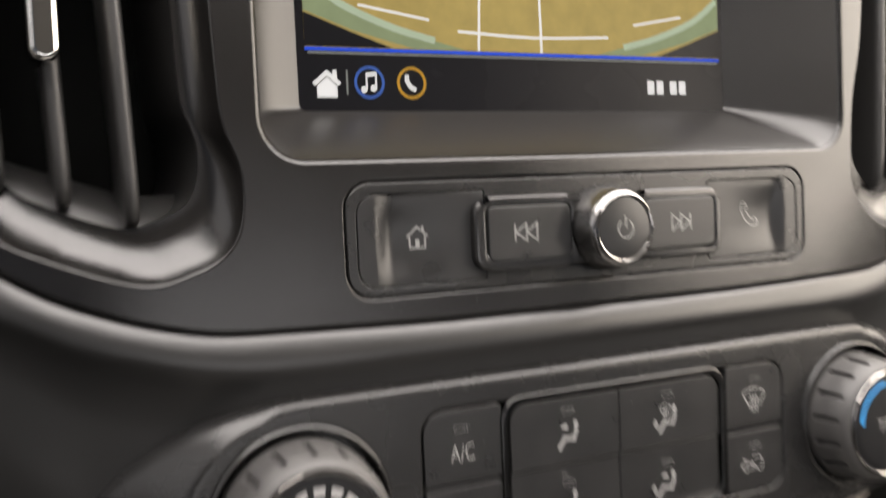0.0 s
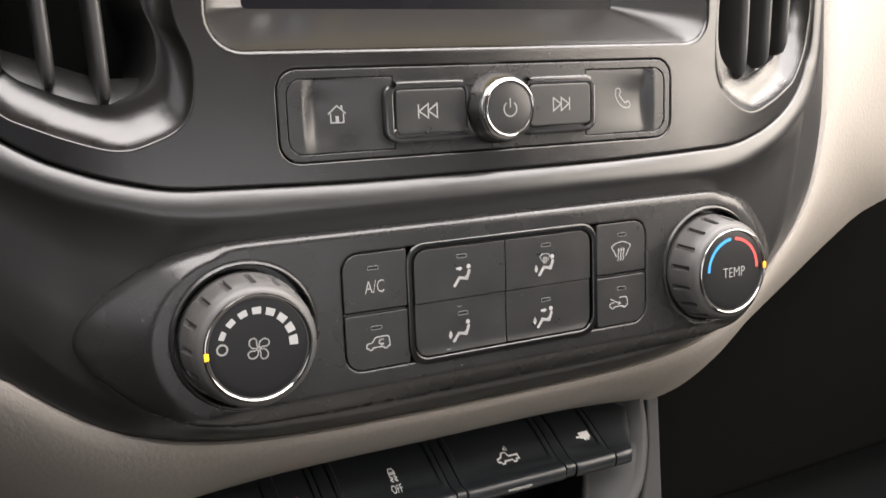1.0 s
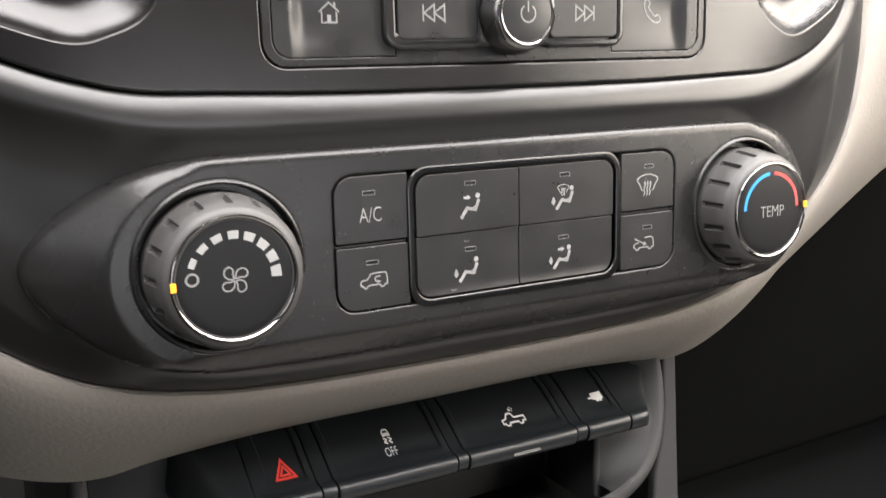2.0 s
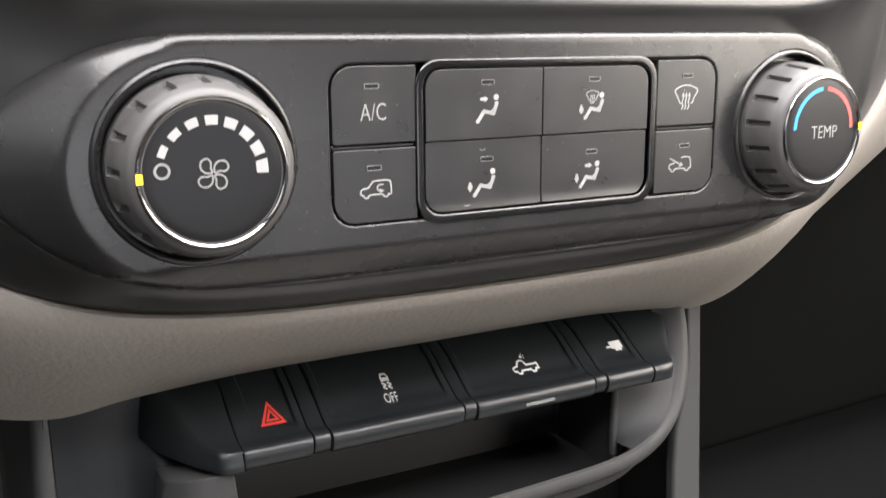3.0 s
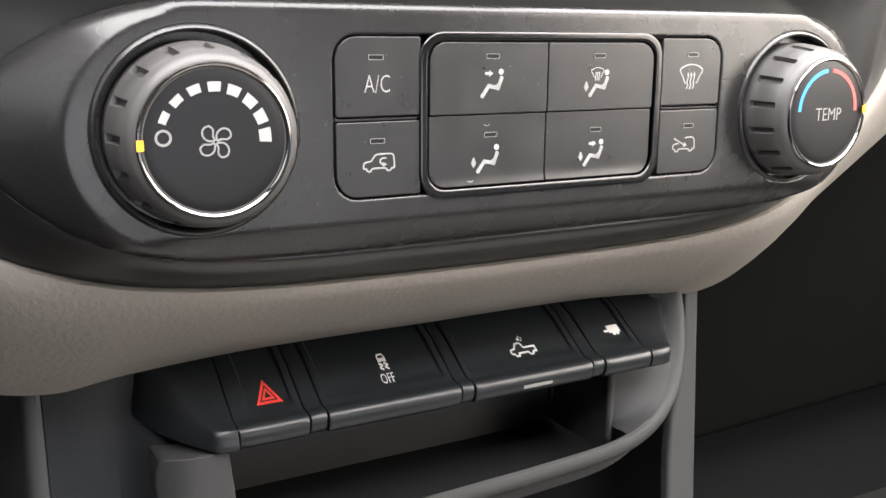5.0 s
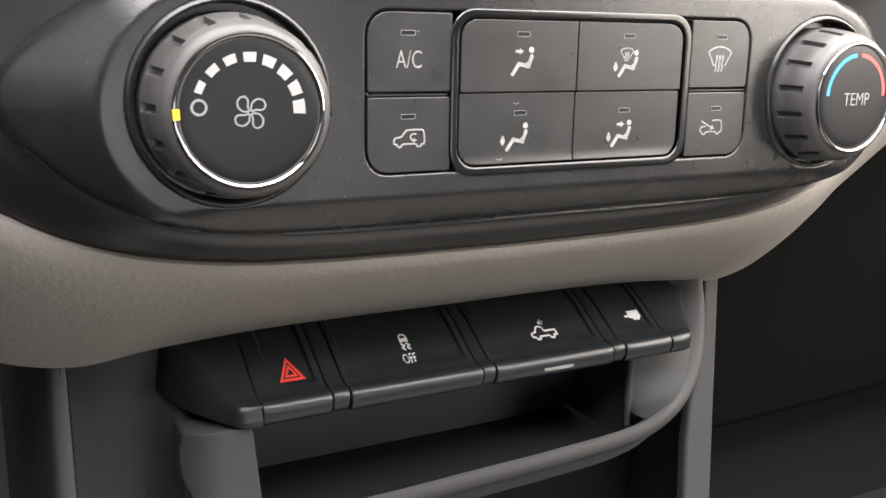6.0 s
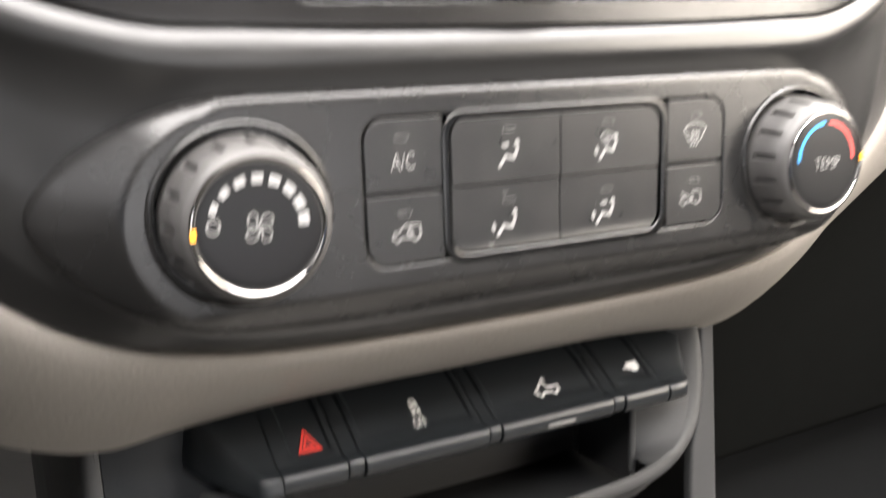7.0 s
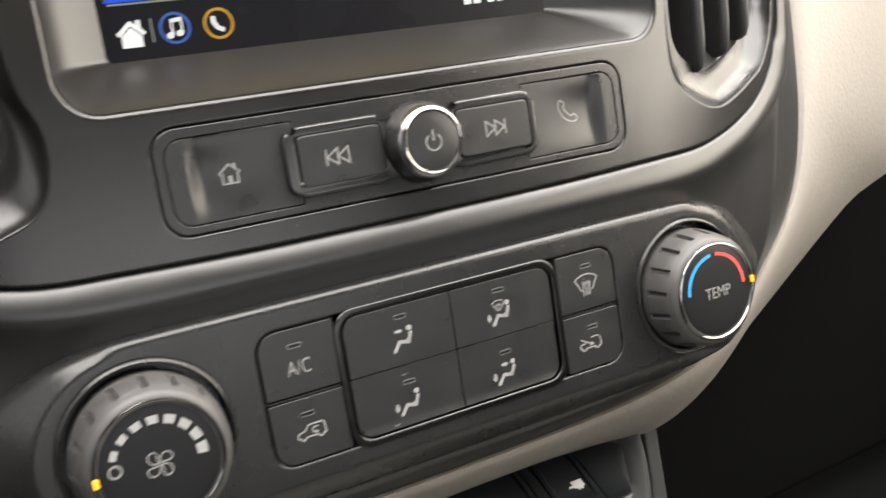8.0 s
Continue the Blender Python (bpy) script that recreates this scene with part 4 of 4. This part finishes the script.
# ---- console front and sides ----
console = thing("centre_console", 0, 85, -200, "dark slate plastic centre console front", "console")
edge_line = [(-113, -420), (147, -420), (147, -88), (144, -82), (138, -82), (138, -118), (135.5, -136), (131, -152), (129.5, -170), (129, -290), (122, -300), (-92, -300), (-98, -290), (-100, -168), (-104, -158), (-113, -154)]
part("fascia", plate(edge_line, (), lambda x, z: 80 - 0.06 * (-90 - z), 2, 5, cuts=(-60, 0, 60), lines=(-140, -200)), CONSOLE, console)
knee_rows = []
for z in (-80, -100, -106, -110, -114, -118, -122, -140, -155, -180, -220, -300, -420):
    lean, swell = 0.16 * (-95 - z), min(1.0, max(0.0, (-106 - z) / 14))
    knee_rows.append([(x, (y if x < -125 else 89 + (y - 89) * swell) - lean * (1 if x < -125 else 0.6), z) for x, y in ((-146, 104), (-145.4, 92), (-144.4, 90.6), (-138, 89.4), (-128, 87.4), (-122, 86), (-118, 83.5), (-114.5, 79), (-112.4, 74.5), (-111.2, 71.5), (-108, 70.5), (-98, 80))])
part("knee_trim", loft(knee_rows), SLATE, console, "dark slate knee trim beside the console")
strip_rows = []
for z in (-80, -100, -120, -150, -190, -260, -420):
    y = 90 - 0.16 * (-95 - z)
    strip_rows.append([(-x, y + dy, z) for x, dy in ((144.8, 12), (144.8, 1.0), (145.0, 0.3), (145.6, 0), (149.2, 0.6), (150.8, 1.6), (151.7, 4.0), (152.2, 9), (154, 30), (158, 60))])
part("edge_strip", loft(strip_rows), CONSOLE, console, "grey edge strip of the console")
part("cubby_back", plate(box_line(-140, -320, 142, -162, 6), (), lambda x, z: 130, 1, 3), RUBBER_MAT, console)
for s in (-1, 1):
    part("side_panel", loft([[(s * 146.5, 90, -86), (s * 146.5, 76, -420)], [(s * 150, 96, -86), (s * 150, 82, -420)], [(s * 152, 420, -86), (s * 152, 420, -420)]]), CONSOLE, console)

# ---- glove box and footwell ----
glove = thing("glove_box", 400, 150, -80, "glove box lid coloured near-black for the shade below the dash pad", "glove box")
def lid_face(x, z):
    """Set back below the pad and sloping in towards the footwell."""
    return 150 + 0.04 * (x - 170) + 0.25 * (40 - z)


# The lid's near-black stands in for shade cast by the pad.
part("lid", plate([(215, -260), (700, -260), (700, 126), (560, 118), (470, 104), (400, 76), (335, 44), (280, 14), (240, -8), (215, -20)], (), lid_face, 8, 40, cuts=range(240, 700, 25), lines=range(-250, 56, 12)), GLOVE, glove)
part("shroud", plate([(150, -480), (735, -480), (735, 40), (430, 20), (318, -30), (250, -64), (205, -88), (150, -100)], (), lambda x, z: 300, 3, 10), RUBBER_MAT, glove, "black footwell shroud")

# ---- cabin shell, in world metres ----
def slab(name, corners, thick, mat, label, category, kind="structure"):
    """A panel of four corners with thickness along its normal."""
    a, b, c, d = (Vector(p) for p in corners)
    n = (b - a).cross(d - a).normalized() * thick
    bm = bmesh.new()
    lo, hi = [bm.verts.new(p) for p in (a, b, c, d)], [bm.verts.new(p + n) for p in (a, b, c, d)]
    bm.faces.new(lo), bm.faces.new(hi[::-1])
    for i in range(4):
        j = (i + 1) % 4
        bm.faces.new((lo[i], hi[i], hi[j], lo[j]))
    ob = part(name, bm, mat)
    ob.matrix_basis = Matrix.Identity(4)
    return tagged(ob, label, category, kind=kind)


def pane_wall(name, x, mat, label):
    """A door side with a window opening, as one mesh."""
    bm = bmesh.new()
    for y0, y1, z0, z1 in ((-1.5, 0.9, 0.0, 0.70), (-1.5, 0.9, 1.14, 1.25), (-1.5, -1.38, 0.70, 1.14), (0.22, 0.9, 0.70, 1.14)):
        m = Matrix.Translation((x, (y0 + y1) / 2, (z0 + z1) / 2)) @ Matrix.Diagonal((0.04, y1 - y0, z1 - z0, 1))
        bmesh.ops.create_cube(bm, size=1, matrix=m)
    ob = part(name, bm, mat)
    ob.matrix_basis = Matrix.Identity(4)
    return tagged(ob, label, "wall", kind="structure")


# Out of view; its pale colour bounces light as seats would.
slab("floor", [(-0.76, -1.5, 0), (0.76, -1.5, 0), (0.76, 0.9, 0), (-0.76, 0.9, 0)], -0.03, CARPET, "unseen cabin floor kept pale beige-grey to bounce light", "floor")
# Dark slab added so the pale floor does not brighten the footwell.
slab("floor_cover", [(0.16, -0.25, 0.002), (0.72, -0.25, 0.002), (0.72, 0.6, 0.002), (0.16, 0.6, 0.002)], 0.008, FLOOR, "near-black slab added over the floor to darken the passenger footwell", "floor")
slab("ceiling", [(-0.76, -1.5, 1.25), (0.76, -1.5, 1.25), (0.76, -0.43, 1.25), (-0.76, -0.43, 1.25)], 0.03, LINING, "grey cloth headliner", "ceiling")
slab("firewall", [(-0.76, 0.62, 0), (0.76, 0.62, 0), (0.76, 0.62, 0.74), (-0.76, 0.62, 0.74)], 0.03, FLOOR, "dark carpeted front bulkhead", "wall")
slab("dash_top", [(-0.75, 0.13, 0.728), (0.75, 0.13, 0.728), (0.75, 0.66, 0.735), (-0.75, 0.66, 0.735)], 0.03, BEZEL, "charcoal grained dashboard top", "dashboard")
slab("dash_brow", [(-0.118, 0.078, 0.722), (0.118, 0.078, 0.722), (0.118, 0.16, 0.727), (-0.118, 0.16, 0.727)], 0.028, BEZEL, "charcoal brow over the touchscreen", "dashboard")
slab("wall_rear", [(-0.76, -1.5, 0), (0.76, -1.5, 0), (0.76, -1.5, 0.80), (-0.76, -1.5, 0.80)], 0.03, DOOR, "dark taupe rear cabin wall", "wall")
# Out-of-view wall, added to keep light off the console's lower left.
slab("shade_wall", [(-0.27, -0.32, 0.0), (-0.27, 0.12, 0.0), (-0.27, 0.12, 0.53), (-0.27, -0.32, 0.55)], 0.03, FLOOR, "unseen near-black wall added to shade the lower left", "wall")
pane_wall("wall_left", -0.75, DOOR, "door side with a window opening")
pane_wall("wall_right", 0.75, DOOR, "door side with a window opening")

# ---- dust on the climate panel and its keys ----
random.seed(11)
dust_bm = bmesh.new()
SPECKS = [(random.uniform(-150, 132), random.uniform(-26, 33), climate_face) for k in range(260)] + [(random.uniform(-112, 112), random.uniform(53.5, 59.5), bezel_face) for k in range(22)] + [(random.uniform(-108, 108), random.uniform(97, 100), bezel_face) for k in range(8)]
for x, z, ground in SPECKS:
    size = random.choice((0.05, 0.06, 0.08, 0.10, 0.13, 0.17))
    if math.hypot(abs(x) - 109, z - 1.2) < 28.5 or abs(x) > 111 and math.hypot(abs(x) - 111, z) > 36 or (abs(abs(x) - 44.5) < 2 and z < 30) or 2.0 < z < 3.7:
        continue
    base = ground(x, z)
    turn, ring = random.uniform(0, 6), []
    for a in range(5):
        w = turn + a * 1.2566
        ring.append(dust_bm.verts.new(Vector((x + size * random.uniform(0.6, 1.3) * math.cos(w), base - 0.07, z + size * random.uniform(0.6, 1.3) * math.sin(w))) * MM))
    tip = dust_bm.verts.new(Vector((x, base - 0.16, z)) * MM)
    for a in range(5):
        dust_bm.faces.new((ring[a], ring[(a + 1) % 5], tip))
dust = part("dust_specks", dust_bm, SILVER_INK)
tagged(dust, "pale dust specks lying on the charcoal climate panel", "dust", kind="stuff")
